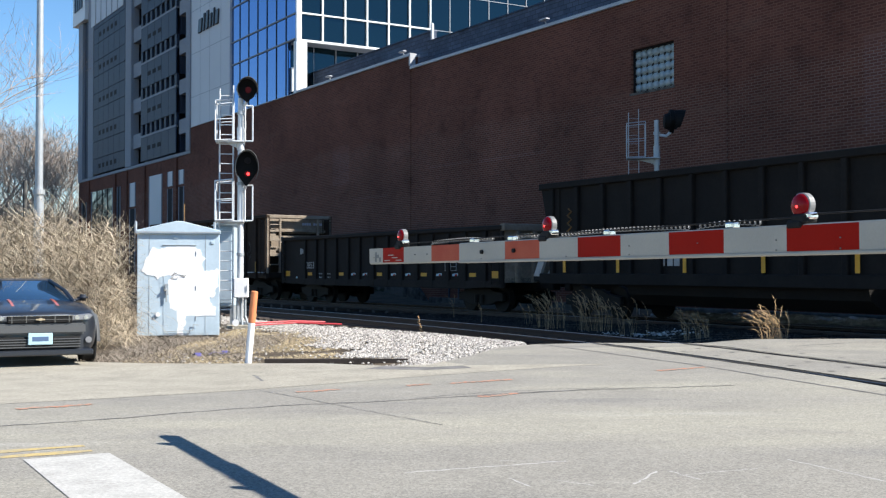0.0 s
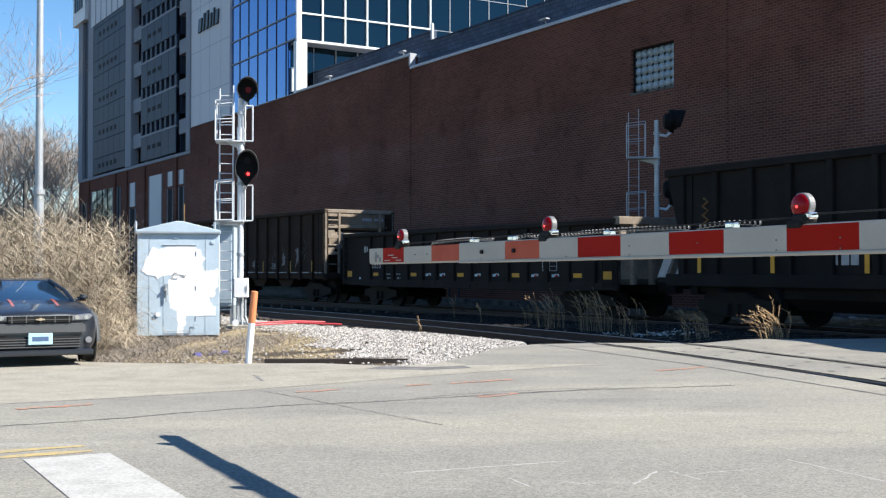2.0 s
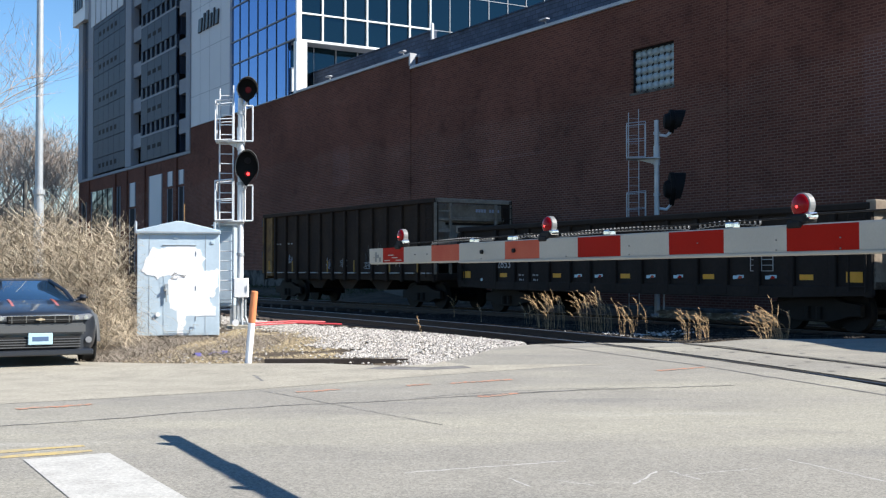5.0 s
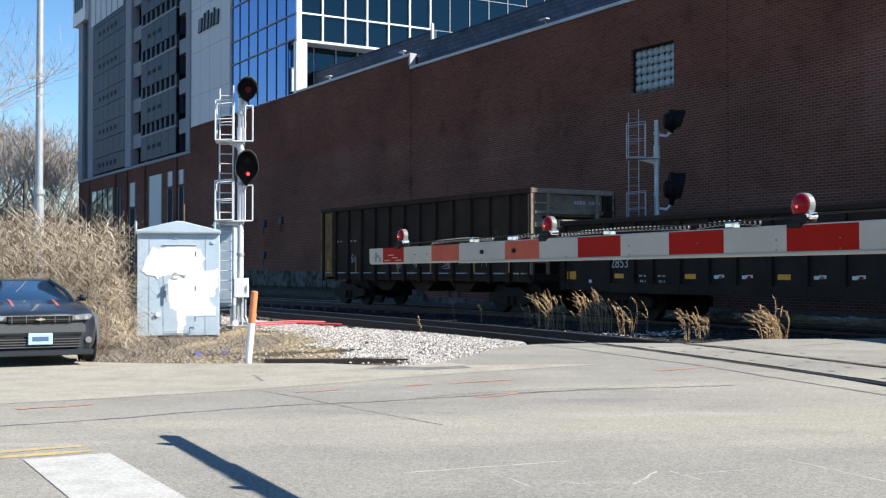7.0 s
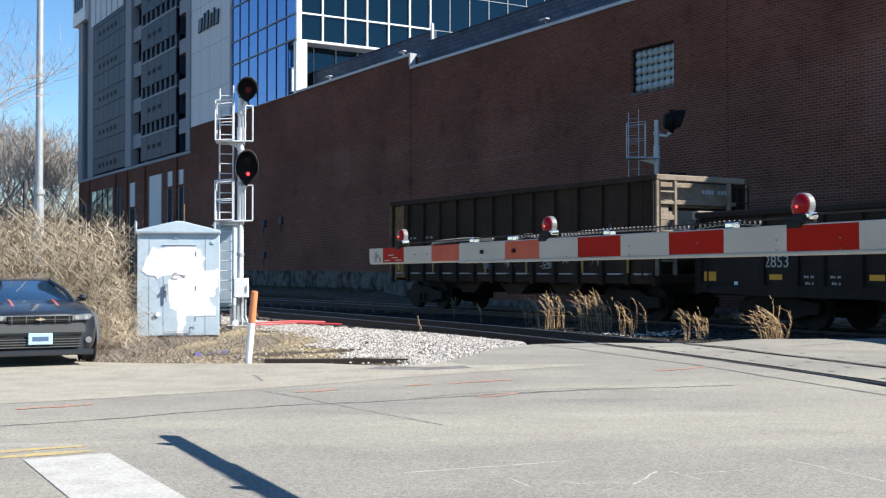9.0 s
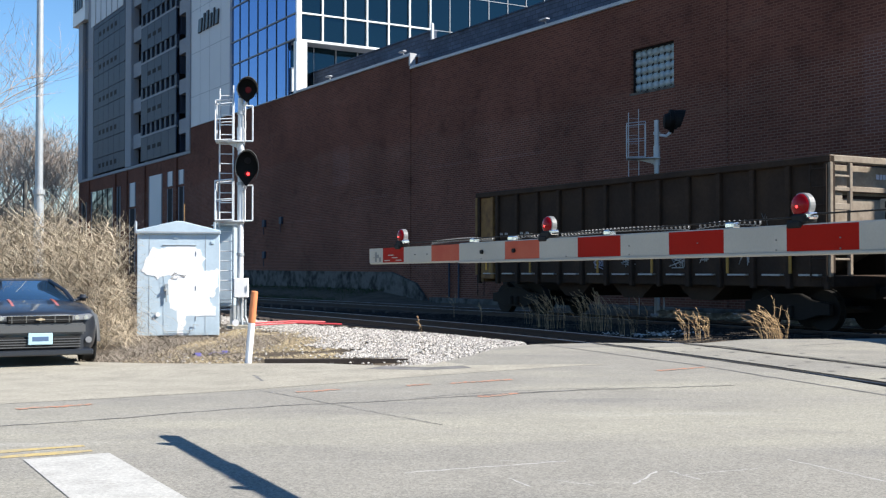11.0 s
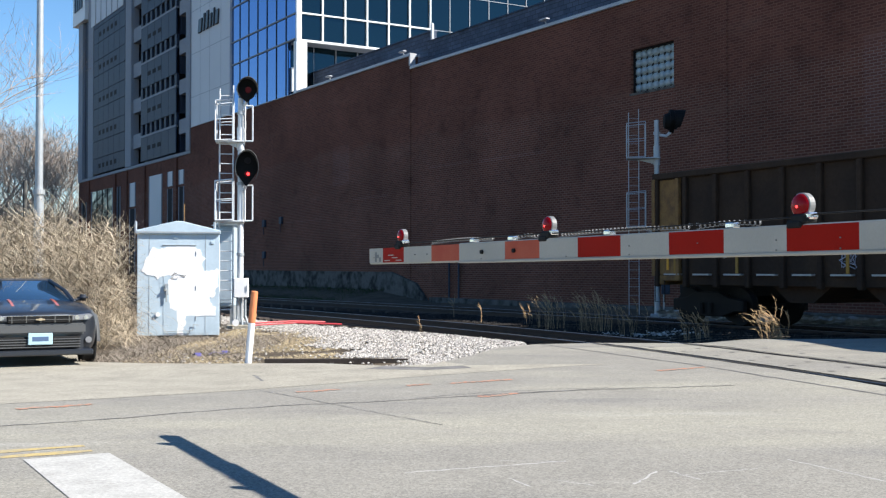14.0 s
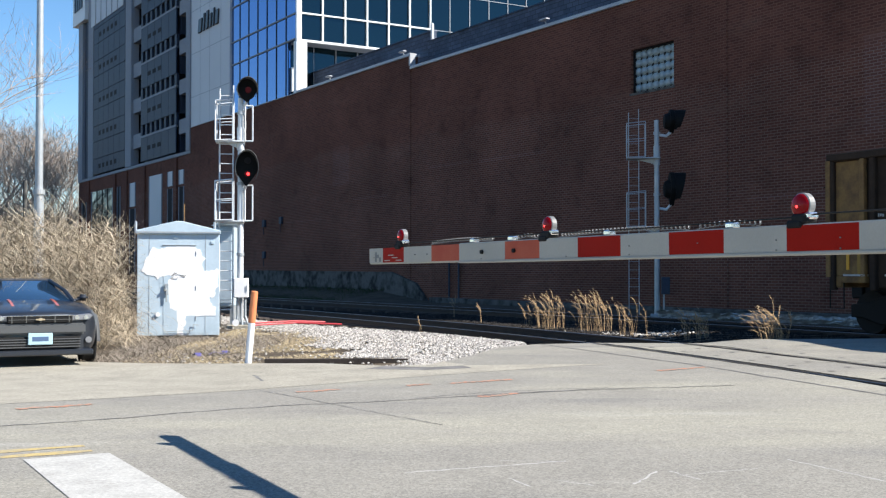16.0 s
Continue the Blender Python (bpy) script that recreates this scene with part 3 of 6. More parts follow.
def build_ballast():
    def fresh(r):
        y = 16.6 + 24 * r.random() ** 1.6
        x = r.uniform(-10, 1.6)
        g = near_gap(x, y)
        if not -7.5 < g < -0.35 or y < along(EDGE, x) + 0.05 or x < -4.6 - (y - 18) * 0.16:
            return None
        bare = 2.6 + 0.6 * noise.noise((x * 0.4, y * 0.4, 3))
        edge = x + 2.4 + 1.1 * noise.noise((x * 0.6, y * 0.6, 8)) + (y - 18) * 0.15
        if -g > bare + 4.0 * smooth01(edge / 2.2) + r.gauss(0, 0.35) and r.random() > 0.03:
            return None
        return x, y, ground_z(x, y) + 0.03 + 0.05 * smooth01((g + 2) / 1.5)

    def old(r):
        i = int(r.random() ** 0.8 * (len(near_line) - 1))
        p = near_line[len(near_line) - 1 - i]
        g = r.uniform(-0.3, 9.0)
        d = (near_line[min(len(near_line) - 1, len(near_line) - i)] - near_line[max(0, len(near_line) - 2 - i)]).normalized()
        q = p + Vector((-d.y, d.x)) * g
        if q.y < along(EDGE, q.x) + 0.05 or q.y > 60 or q.y < 5:
            return None
        return q.x, q.y, ground_z(q.x, q.y) + 0.02

    stones("ballast", 75000, fresh, (0.015, 0.036), M["stone"], "pale angular ballast stones beside the track")
    # paler stones whose colour stands in for a patch of sun
    def pale(r):
        x, y = r.gauss(4.75, 0.55), r.gauss(26.0, 0.5)
        if y < along(EDGE, x) + 0.2 or noise.noise((x * 2.5, y * 2.5, 6)) < -0.05:
            return None
        return x, y, ground_z(x, y) + 0.03

    stones("sunlit_ballast", 350, pale, (0.02, 0.042), M["stone"], "ballast stones between the tracks, paled to show a sunlit patch")
    # dirt and track shade are both in these stones' colour
    stones("old_shaded_ballast", 90000, old, (0.02, 0.045), M["darkstone"], "dirty ballast stones between the rails, darkened further for shade")


# ---- buildings ----
# The wall's own space: x along the wall away from the crossing, y out of the wall, z up.
WALL = Matrix(((-0.5195, -0.8545, 0, 7.61), (0.8545, -0.5195, 0, 40.8), (0, 0, 1, 0), (0, 0, 0, 1)))


def build_brick_building():
    w = base("brick_building", WALL, "long windowless dark red brick industrial building beside the tracks", "building")
    bm = bm_()
    # right stretch with an opening for the glass-block window
    a, b, z0, z1 = -1.08, 1.22, 7.88, 9.50
    # the wall's unseen end, set by where its shade should stop
    L = -20.8
    box(bm, L, a, -0.4, 0, -0.6, 11.3), box(bm, b, 17.7, -0.4, 0, -0.6, 11.3)
    box(bm, a, b, -0.4, 0, -0.6, z0), box(bm, a, b, -0.4, 0, z1, 11.3)
    part("wall", bm, M["brick"], w)
    bm = bm_()
    box(bm, 17.7, 50.9, -0.4, 0.03, -0.6, 11.95)
    part("wall", bm, M["brick"], w)
    part("wall", box(bm_(), L - 0.4, L, -28, 0, -0.6, 11.3), M["brick"], w)
    part("wall", box(bm_(), L, 50.9, -28.4, -28, -0.6, 11.3), M["brick"], w)
    part("roof", box(bm_(), L, 50.9, -28, -0.4, 10.6, 10.75), M["tower"], w)
    # unseen taller wall stretch beside the crossing, added to shade the passing cars
    part("wall", box(bm_(), -12.0, -3.3, -6.0, -0.005, 11.46, 14.6), M["brick"], w)
    part("coping", soften(box(bm_(), -12.1, -3.2, -6.1, 0.09, 14.6, 14.75), 0.02), M["coping"], w, "light metal coping")
    for u, o in ((-3.3, 0.0), (41.0, 0.03)):
        part("pilaster", soften(box(bm_(), u - 0.35, u + 0.35, o, o + 0.03, -0.5, 11.25), 0.02), M["brick"], w)
    part("coping", soften(box(bm_(), L - 0.5, 17.7, -0.55, 0.09, 11.3, 11.45), 0.02), M["coping"], w, "light metal coping")
    part("coping", soften(box(bm_(), 17.7, 31.4, -0.55, 0.12, 11.95, 12.1), 0.02), M["coping"], w, "light metal coping")
    part("coping", soften(box(bm_(), 31.4, 50.9, -0.55, 0.10, 11.95, 12.0), 0.01), M["coping"], w, "light metal coping")
    part("coping", soften(box(bm_(), 17.60, 17.72, -0.2, 0.13, 11.45, 12.1), 0.02), M["coping"], w, "light metal coping")
    # patches where openings were bricked up
    for u0, u1, za, zb in ((-11.4, -9.1, 5.3, 8.2), (24.5, 26.5, 6.0, 8.2), (43.5, 45.2, 3.4, 8.2), (6.5, 11.5, 6.15, 6.3), (12.2, 16.0, 6.2, 6.35), (-8.5, -4.5, 3.6, 3.75), (20, 24, 5.1, 5.25), (28, 33, 4.2, 4.3)):
        part("bricked_up_opening", box(bm_(), u0, u1, -0.1, 0.042 if u0 > 17.7 else 0.012, za, zb), M["patchbrick"], w, "older patch of paler brick")
    # foundation band
    bm = bm_()
    prism(bm, [(15.4, -0.5), (17.0, 0.7), (19.5, 1.25), (44, 1.35), (44, -0.5)], "y", 0.03, 0.16)
    part("foundation", bm, M["foundation"], w, "stained grey concrete foundation")
    part("plinth", soften(box(bm_(), L, 15.4, 0.0, 0.35, -0.5, 0.05), 0.03), M["foundation"], w, "low pale concrete plinth")
    win = base("window_1", WALL @ pose(0, 0, 0), "small glass-block window in the brick wall", "window", kind="structure")
    part("window_frame", box(box(box(box(bm_(), a, a + 0.05, -0.3, -0.12, z0, z1), b - 0.05, b, -0.3, -0.12, z0, z1), a, b, -0.3, -0.12, z1 - 0.05, z1), a, b, -0.3, -0.12, z0, z0 + 0.04), M["black"], win)
    part("mortar", box(bm_(), a + 0.05, b - 0.05, -0.3, -0.24, z0, z1), M["foundation"], win)
    block = finish("glass_block", soften(box(bm_(), -0.145, 0.145, -0.05, 0.05, -0.14, 0.14), 0.045, 2), M["block"], smooth=True)
    cw, ch = (b - a - 0.1) / 7, (z1 - z0 - 0.09) / 5
    for i in range(7):
        for j in range(5):
            ob = new("glass_block", block)
            ob.parent = win
            ob.matrix_basis = pose(a + 0.05 + cw * (i + 0.5), -0.2, z0 + 0.04 + ch * (j + 0.5), rnd.uniform(-2, 2), 0, rnd.uniform(-2, 2)) @ Matrix.Diagonal((cw / 0.305, 1, ch / 0.295, 1))
    part("window_sill", box(bm_(), a - 0.05, b + 0.05, -0.12, 0.03, z0 - 0.08, z0 + 0.002), M["foundation"], win)
    # roof screen behind the coping
    s = base("roof_screen", WALL, "dark blue-grey block screen wall on the brick building's roof", "wall")
    part("screen", box(bm_(), 18.9, 34.5, -2.2, -1.9, 10.7, 13.60), M["slate"], s)
    part("screen", box(bm_(), -3.2, 17.75, -1.3, -1.0, 10.7, 12.76), M["slate"], s)
    for u, d, z in ((18.85, -1.85, 13.75),):
        part("cap", soften(box(bm_(), u - 0.06, u + 0.06, d - 0.14, d + 0.02, 10.7, z + 0.3), 0.02), M["coping"], s, "pale metal corner post")
    part("cap", box(bm_(), 18.9, 34.5, -2.25, -1.85, 13.60, 13.68), M["slate"], s)
    part("cap", box(bm_(), -3.2, 17.75, -1.35, -0.95, 12.76, 12.82), M["slate"], s)
    for u in (6.4, 26.8, 18.3):
        f = base("roof_light", WALL @ pose(u, 0.05, 12.1 if u > 17.7 else 11.45), "small pale floodlight on the parapet", "floodlight", "parapet lights")
        part("bracket", tube(bm_(), [(0, 0, 0), (0, 0.1, 0.16)], 0.025), M["coping"], f)
        part("head", soften(box(bm_(), -0.26, 0.26, 0.0, 0.22, 0.12, 0.2), 0.03), M["coping"], f)
    for u, d, z in ((36.4, 0.03, 4.3), (33.7, 0.03, 4.4), (36.4, 0.03, 2.3)):
        f = base("wall_box", WALL @ pose(u, d, z), "small grey-blue electrical box on the brick wall", "electrical box", "boxes on the wall")
        part("case", soften(box(bm_(), -0.2, 0.2, 0, 0.14, -0.22, 0.22), 0.02), M["perf"], f)
        part("conduit", tube(bm_(), [(0.12, 0.06, -0.22), (0.12, 0.06, -0.7)], 0.025), M["perf"], f)
    for u in (13.1, 13.94):
        f = base("downpipe", WALL @ pose(u, 0.1, 0), "thin blue-grey pipe on the brick wall", "pipe", "pipes")
        part("pipe", tube(bm_(), [(0, 0, -0.3), (0, 0, 1.7)], 0.045), M["perf"], f)


def build_glass_block():
    """The tall office block that stands flush with the wall and rises over the brick building."""
    t = base("office_block", WALL, "tall office block with blue glass and white end frames", "building")
    zb, zt, u0, u1, zs = 12.0, 34.0, 31.7, 42.86, 15.3
    part("glass_wall", box(bm_(), u0 + 0.15, u1, -0.35, -0.15, zs, zt), M["blueglass"], t, "blue mirror glass")
    part("glass_wall", box(bm_(), 33.28, u1, -0.35, -0.15, zb, zs), M["blueglass"], t, "blue mirror glass")
    for u in (33.53, 35.04, 36.58, 38.14, 39.72, 41.32):
        part("mullion", box(bm_(), u - 0.03, u + 0.03, -0.15, -0.11, zb, zt), M["perf"], t)
    for z in (15.33, 16.88, 19.28, 20.84, 23.3, 24.9, 27.4):
        part("transom", box(bm_(), u0, u1, -0.15, -0.09, z, z + 0.09), M["tower"], t)
    # end face: broad white frames near the corner, slim shade-grey ones further in
    part("glass_wall", box(bm_(), u0 + 0.15, u0 + 0.35, -24, -0.35, zs, zt), M["darkglass"], t, "dark teal mirror glass")
    part("corner_post", box(bm_(), u0 - 0.02, u0 + 0.16, -0.36, -0.04, zs - 0.05, zt), M["whiteframe"], t, "white corner post")
    for i in range(15):
        d = -1.79 - 1.53 * i
        # past the sixth mullion, grey stands in for shade on the frames
        slim = i > 5
        w = 0.03 if slim else 0.048
        part("mullion", box(bm_(), u0 + (0.1 if slim else 0.0), u0 + 0.16, d - w, d + w, zs - 0.05, zt), M["tower"] if slim else M["whiteframe"], t)
    for z, h in ((15.17, 0.13), (16.86, 0.085), (19.28, 0.085), (20.84, 0.085), (23.3, 0.085), (24.9, 0.085), (27.4, 0.085)):
        part("band", box(bm_(), u0 - 0.02, u0 + 0.2, -9.5, -0.05, z, z + h), M["whiteframe"], t)
        # inner bands carry the same shade in their grey
        part("band", box(bm_(), u0 + 0.1, u0 + 0.2, -24, -9.5, z + 0.02, z + h - 0.02), M["tower"], t)
    part("soffit", box(bm_(), u0 + 0.2, u0 + 6, -24, -0.36, zs - 0.1, zs), M["tower"], t)
    part("column", soften(box(bm_(), u0, u0 + 0.42, -0.74, -0.02, 10.8, zs - 0.1), 0.02), M["whiteframe"], t, "white square corner column")
    part("return_wall", box(bm_(), 33.2, 33.28, -3.0, -0.36, 10.8, zs - 0.1), M["darkglass"], t, "dark glazing of the recessed corner")
    part("post", soften(box(bm_(), 32.95, 33.15, -0.75, -0.3, 12.3, 13.8), 0.02), M["whiteframe"], t, "short white post in the recess")
    part("glass_wall", box(bm_(), u0 + 1.6, u0 + 1.8, -24, -0.8, 10.8, zs - 0.1), M["darkglass"], t, "recessed dark glazing")
    for i in range(10):
        part("mullion", box(bm_(), u0 + 1.5, u0 + 1.6, -1.9 - 1.53 * i, -1.84 - 1.53 * i, 10.8, zs - 0.1), M["tower"], t)
    part("roof", box(bm_(), u0 + 0.2, 51, -24, -0.4, zt - 0.3, zt), M["tower"], t)
    part("wall", box(bm_(), u0 + 0.4, 51, -24.4, -24, 10.8, zt), M["tower"], t)
    # white stretch with the sign
    part("panel", box(bm_(), u1, 50.9, -0.5, 0.0, 12.0, zt), M["white"], t, "smooth pale grey wall panels")
    for u in (44.6, 46.9, 48.9):
        part("panel_joint", box(bm_(), u - 0.015, u + 0.015, 0.0, 0.004, 12.0, zt), M["tower"], t)
    for z in (14.2, 17.4, 20.6, 23.8):
        part("panel_joint", box(bm_(), u1, 50.9, 0.0, 0.0045, z, z + 0.03), M["tower"], t)
    sg = base("building_sign", WALL, "dark blocky sign on the pale panels", "sign")
    def stroke(u0, u1, lo, hi):
        lean = 0.16 * (hi - lo)
        return soften(prism(bm_(), [(u0, lo), (u1, lo), (u1 - lean, hi), (u0 - lean, hi)], "y", 0.004, 0.12), 0.05)
    for a, b, lo, hi in ((48.45, 49.2, 18.7, 19.75), (47.85, 48.2, 18.7, 20.0), (47.1, 47.55, 18.7, 20.05), (46.4, 46.8, 18.7, 19.75), (45.85, 46.15, 18.7, 20.0), (45.0, 45.6, 18.7, 19.75)):
        part("bar", stroke(a, b, lo, hi), M["logo"], sg)


def build_tower():
    t = base("parking_tower", WALL, "tall parking structure with grey screens over a brick base", "building")
    part("base_wall", box(bm_(), 50.9, 85.1, -0.5, 0.0, -0.6, 10.05), M["brick"], t)
    part("base_wall", box(bm_(), 84.7, 85.1, -20, -0.5, -0.6, 10.05), M["brick"], t)
    part("band", soften(box(bm_(), 50.9, 85.2, -0.5, 0.08, 10.05, 10.3), 0.02), M["tower"], t)
    # solid block; the unlit inside of the decks is its black colour
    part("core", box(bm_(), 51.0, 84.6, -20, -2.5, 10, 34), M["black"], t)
    for f in range(8):
        z = 11.78 + 3.07 * f
        part("slab", box(bm_(), 50.9, 54.0, -2.5, -0.1, z, z + 1.12), M["tower"], t)
        part("slab", box(bm_(), 63.4, 66.6, -2.5, -0.1, z, z + 1.2), M["tower"], t)
        part("slab", box(bm_(), 54.0, 63.4, -2.5, -0.25, z - 1.4, z + 0.6), M["perf"], t)
    for u0, u1 in ((50.9, 51.8), (66.4, 68.2), (79.3, 81.2), (83.4, 85.1)):
        part("pier", soften(box(bm_(), u0, u1, -0.6, 0.12, 10.3, 34), 0.03), M["tower"], t)
    part("return_wall", box(bm_(), 84.7, 85.05, -20, -0.6, 10.05, 34), M["tower"], t)
    part("wall", box(bm_(), 81.2, 83.4, -0.6, -0.15, 10.3, 34), M["perf"], t)
    # left screen: big panels, short rows of slots drawn as shade-black bars
    for f in range(8):
        z = 10.45 + 3.12 * f
        for k in range(6):
            ua = 68.4 + 1.82 * k
            part("screen_panel", soften(box(bm_(), ua, ua + 1.78, 0.0, 0.08, z, z + 1.45), 0.01), M["perf"], t)
            part("screen_panel", soften(box(bm_(), ua, ua + 1.78, 0.0, 0.08, z + 1.49, z + 3.08), 0.01), M["perf"], t)
        for k in range(5):
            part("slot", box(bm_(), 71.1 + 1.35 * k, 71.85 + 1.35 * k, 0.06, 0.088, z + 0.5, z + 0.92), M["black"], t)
    # right screen: panel bands with slots and a row of square openings between
    for f in range(8):
        z = 10.42 + 3.07 * f
        for k in range(5):
            ua = 54.2 + 1.86 * k
            part("screen_panel", soften(box(bm_(), ua, ua + 1.82, 0.0, 0.1, z, z + 2.0), 0.01), M["perf"], t)
        for k in range(3):
            # black bars on the panels, coloured as the shade inside a slot
            part("slot", box(bm_(), 57.95 + 1.4 * k, 58.85 + 1.4 * k, 0.08, 0.108, z + 0.85, z + 1.2), M["black"], t)
        for k in range(8):
            part("fin", box(bm_(), 54.2 + 1.28 * k, 54.7 + 1.28 * k, -0.15, 0.05, z + 2.0, z + 3.07), M["perf"], t)
        part("sill", box(bm_(), 54.2, 63.5, -0.1, 0.12, z + 2.0, z + 2.16), M["tower"], t)
    # the white cap with a sign at the corner
    part("cap", soften(box(bm_(), 81.6, 86.4, -4, 0.4, 25.9, 34), 0.05), M["whiteframe"], t, "white corner cap")
    for k in range(4):
        part("cap_sign_bar", soften(box(bm_(), 82.4 + 0.85 * k, 82.95 + 0.85 * k, 0.40, 0.5, 27.2, 28.6 + 0.5 * (k % 2)), 0.04), M["logo"], t)
    for k in range(6):
        part("louvre", box(bm_(), 69.0 + 1.9 * k, 70.6 + 1.9 * k, -0.1, 0.14, 24.8, 34), M["white"], t)
    # openings of the brick base; black ones have their inner shade as colour
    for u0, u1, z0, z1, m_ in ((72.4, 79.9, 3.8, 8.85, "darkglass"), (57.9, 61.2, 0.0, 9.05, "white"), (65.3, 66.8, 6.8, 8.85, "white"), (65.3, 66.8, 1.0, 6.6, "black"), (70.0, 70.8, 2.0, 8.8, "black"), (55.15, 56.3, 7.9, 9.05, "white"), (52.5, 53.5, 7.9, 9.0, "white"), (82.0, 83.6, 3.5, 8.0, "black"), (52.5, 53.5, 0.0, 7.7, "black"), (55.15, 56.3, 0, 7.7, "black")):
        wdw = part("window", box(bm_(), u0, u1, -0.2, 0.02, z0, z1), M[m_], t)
        for ua in (u0 - 0.1, u1):
            part("frame", box(bm_(), ua, ua + 0.1, -0.1, 0.06, z0, z1), M["tower"], wdw)
    for k in range(3):
        part("mullion", box(bm_(), 74.1 + 1.9 * k, 74.22 + 1.9 * k, 0.02, 0.06, 3.8, 8.85), M["black"], t)
    for u in (54.3, 62.6, 67.9, 71.6, 81.0):
        part("pilaster", soften(box(bm_(), u - 0.35, u + 0.35, 0.0, 0.14, -0.5, 10.0), 0.02), M["brick"], t)


build_ground()
build_paving()
build_track(near_centre, "near_track", "empty near railway track with dark rails and timber ties")
build_track(far_centre, "far_track", "far railway track under the moving freight train")
build_ballast()
build_brick_building()
build_glass_block()
build_tower()


# ---- train ----
def travelled(t):
    return 2.764 * (t - 8) + 0.0025 * (t - 8) ** 2


def car_pose(t, mid):
    x, y, h = train_path(travelled(t) + mid, 1.55)
    # the car's x axis points the way it travels, its y axis to the far side
    return pose(x, y, 0, 0, 0, math.degrees(h) - 90)


CARS = []


def truck(parent, x):
    """A two-axle truck: wheels in axle pairs, side frames and springs."""
    tr = part("truck_bolster", soften(box(bm_(), x - 0.25, x + 0.25, -1.05, 1.05, 0.42, 0.75), 0.03), M["wheel"], parent)
    for s in (-1, 1):
        out = [(x - 1.25, 0.35), (x - 1.25, 0.62), (x - 0.75, 0.68), (x - 0.4, 0.82), (x + 0.4, 0.82), (x + 0.75, 0.68), (x + 1.25, 0.62), (x + 1.25, 0.35), (x + 0.95, 0.35), (x + 0.5, 0.22), (x - 0.5, 0.22), (x - 0.95, 0.35)]
        part("side_frame", soften(prism(bm_(), out, "y", s * 1.0 - 0.07, s * 1.0 + 0.07), 0.02), M["wheel"], tr)
        for k in (-0.16, 0.16):
            part("spring", tube(bm_(), [(x + k, s * 1.08, 0.28), (x + k, s * 1.08, 0.55)], 0.08), M["wheel"], tr)
    for a in (-0.89, 0.89):
        bm = bm_()
        tube(bm, [(x + a, -1.0, 0.457), (x + a, 1.0, 0.457)], 0.08, n=10)
        for s in (-1, 1):
            tube(bm, [(x + a, s * 0.70, 0.457), (x + a, s * 0.835, 0.457)], 0.457, 0.445, n=28)
            tube(bm, [(x + a, s * 0.675, 0.457), (x + a, s * 0.70, 0.457)], 0.485, n=28)
            tube(bm, [(x + a, s * 0.835, 0.457), (x + a, s * 0.86, 0.457)], 0.17, n=12)
        part("wheelset", bm, M["wheel"], tr)


def coupler(parent, x, s):
    part("coupler", soften(box(box(bm_(), min(x, x + s * 0.75), max(x, x + s * 0.75), -0.09, 0.09, 0.76, 0.98), x + s * 0.55 - 0.12, x + s * 0.55 + 0.2, -0.17, 0.17, 0.72, 1.02), 0.03), M["wheel"], parent)


def stencil(parent, x, y, z, w, h):
    """A short row of marks too small to read."""
    bm = bm_()
    step = h * 0.8
    for i in range(max(1, int(w / step))):
        if i % 5 != 3:
            box(bm, x + i * step, x + (i + 0.72) * step, y - 0.004, y, z + h * 0.12 * (i % 2), z + h * (1 - 0.1 * (i % 3)))
    tagged(part("stencil", bm, M["stencil"], parent), "unreadable white stencil", kind="stuff")


def words(parent, text, x, y, z, h, m_="stencil", label=""):
    """Lettering that faces the near side of the car."""
    c = bpy.data.curves.new("lettering", "FONT")
    c.body, c.size, c.extrude = text, h * 1.35, 0.002
    tmp = bpy.data.objects.new("lettering", c)
    me = bpy.data.meshes.new_from_object(tmp)
    me.transform(pose(x, y, z, 90, 0, 0))
    me.materials.clear()
    me.materials.append(M[m_])
    bpy.data.objects.remove(tmp)
    ob = new("lettering", me)
    ob.parent = parent
    return tagged(ob, label) if label else ob


def ladder(parent, x, y, z0, z1, n, across="x", w=0.42, material="carend"):
    bm = bm_()
    for i in range(n):
        z = z0 + (z1 - z0) * i / (n - 1)
        a, b = ((x - w / 2, y, z), (x + w / 2, y, z)) if across == "x" else ((x, y - w / 2, z), (x, y + w / 2, z))
        tube(bm, [a, b], 0.018, n=6)
    for s in (-1, 1):
        a = (x + s * w / 2, y, 0) if across == "x" else (x, y + s * w / 2, 0)
        tube(bm, [(a[0], a[1], z0 - 0.1), (a[0], a[1], z1 + 0.1)], 0.022, n=6)
    part("ladder", bm, M[material], parent)


GRAFFITI = ((-1.15, 1.35, 0.55, 0.5, "scrawl"), (0.05, 1.42, 0.6, 0.38, "stencil"), (-4.6, 1.6, 0.4, 0.4, "stencil"), (1.9, 1.4, 0.6, 0.25, "stencil"), (4.3, 1.45, 0.4, 0.9, "stencil"), (3.0, 1.5, 0.4, 0.6, "stencil"))


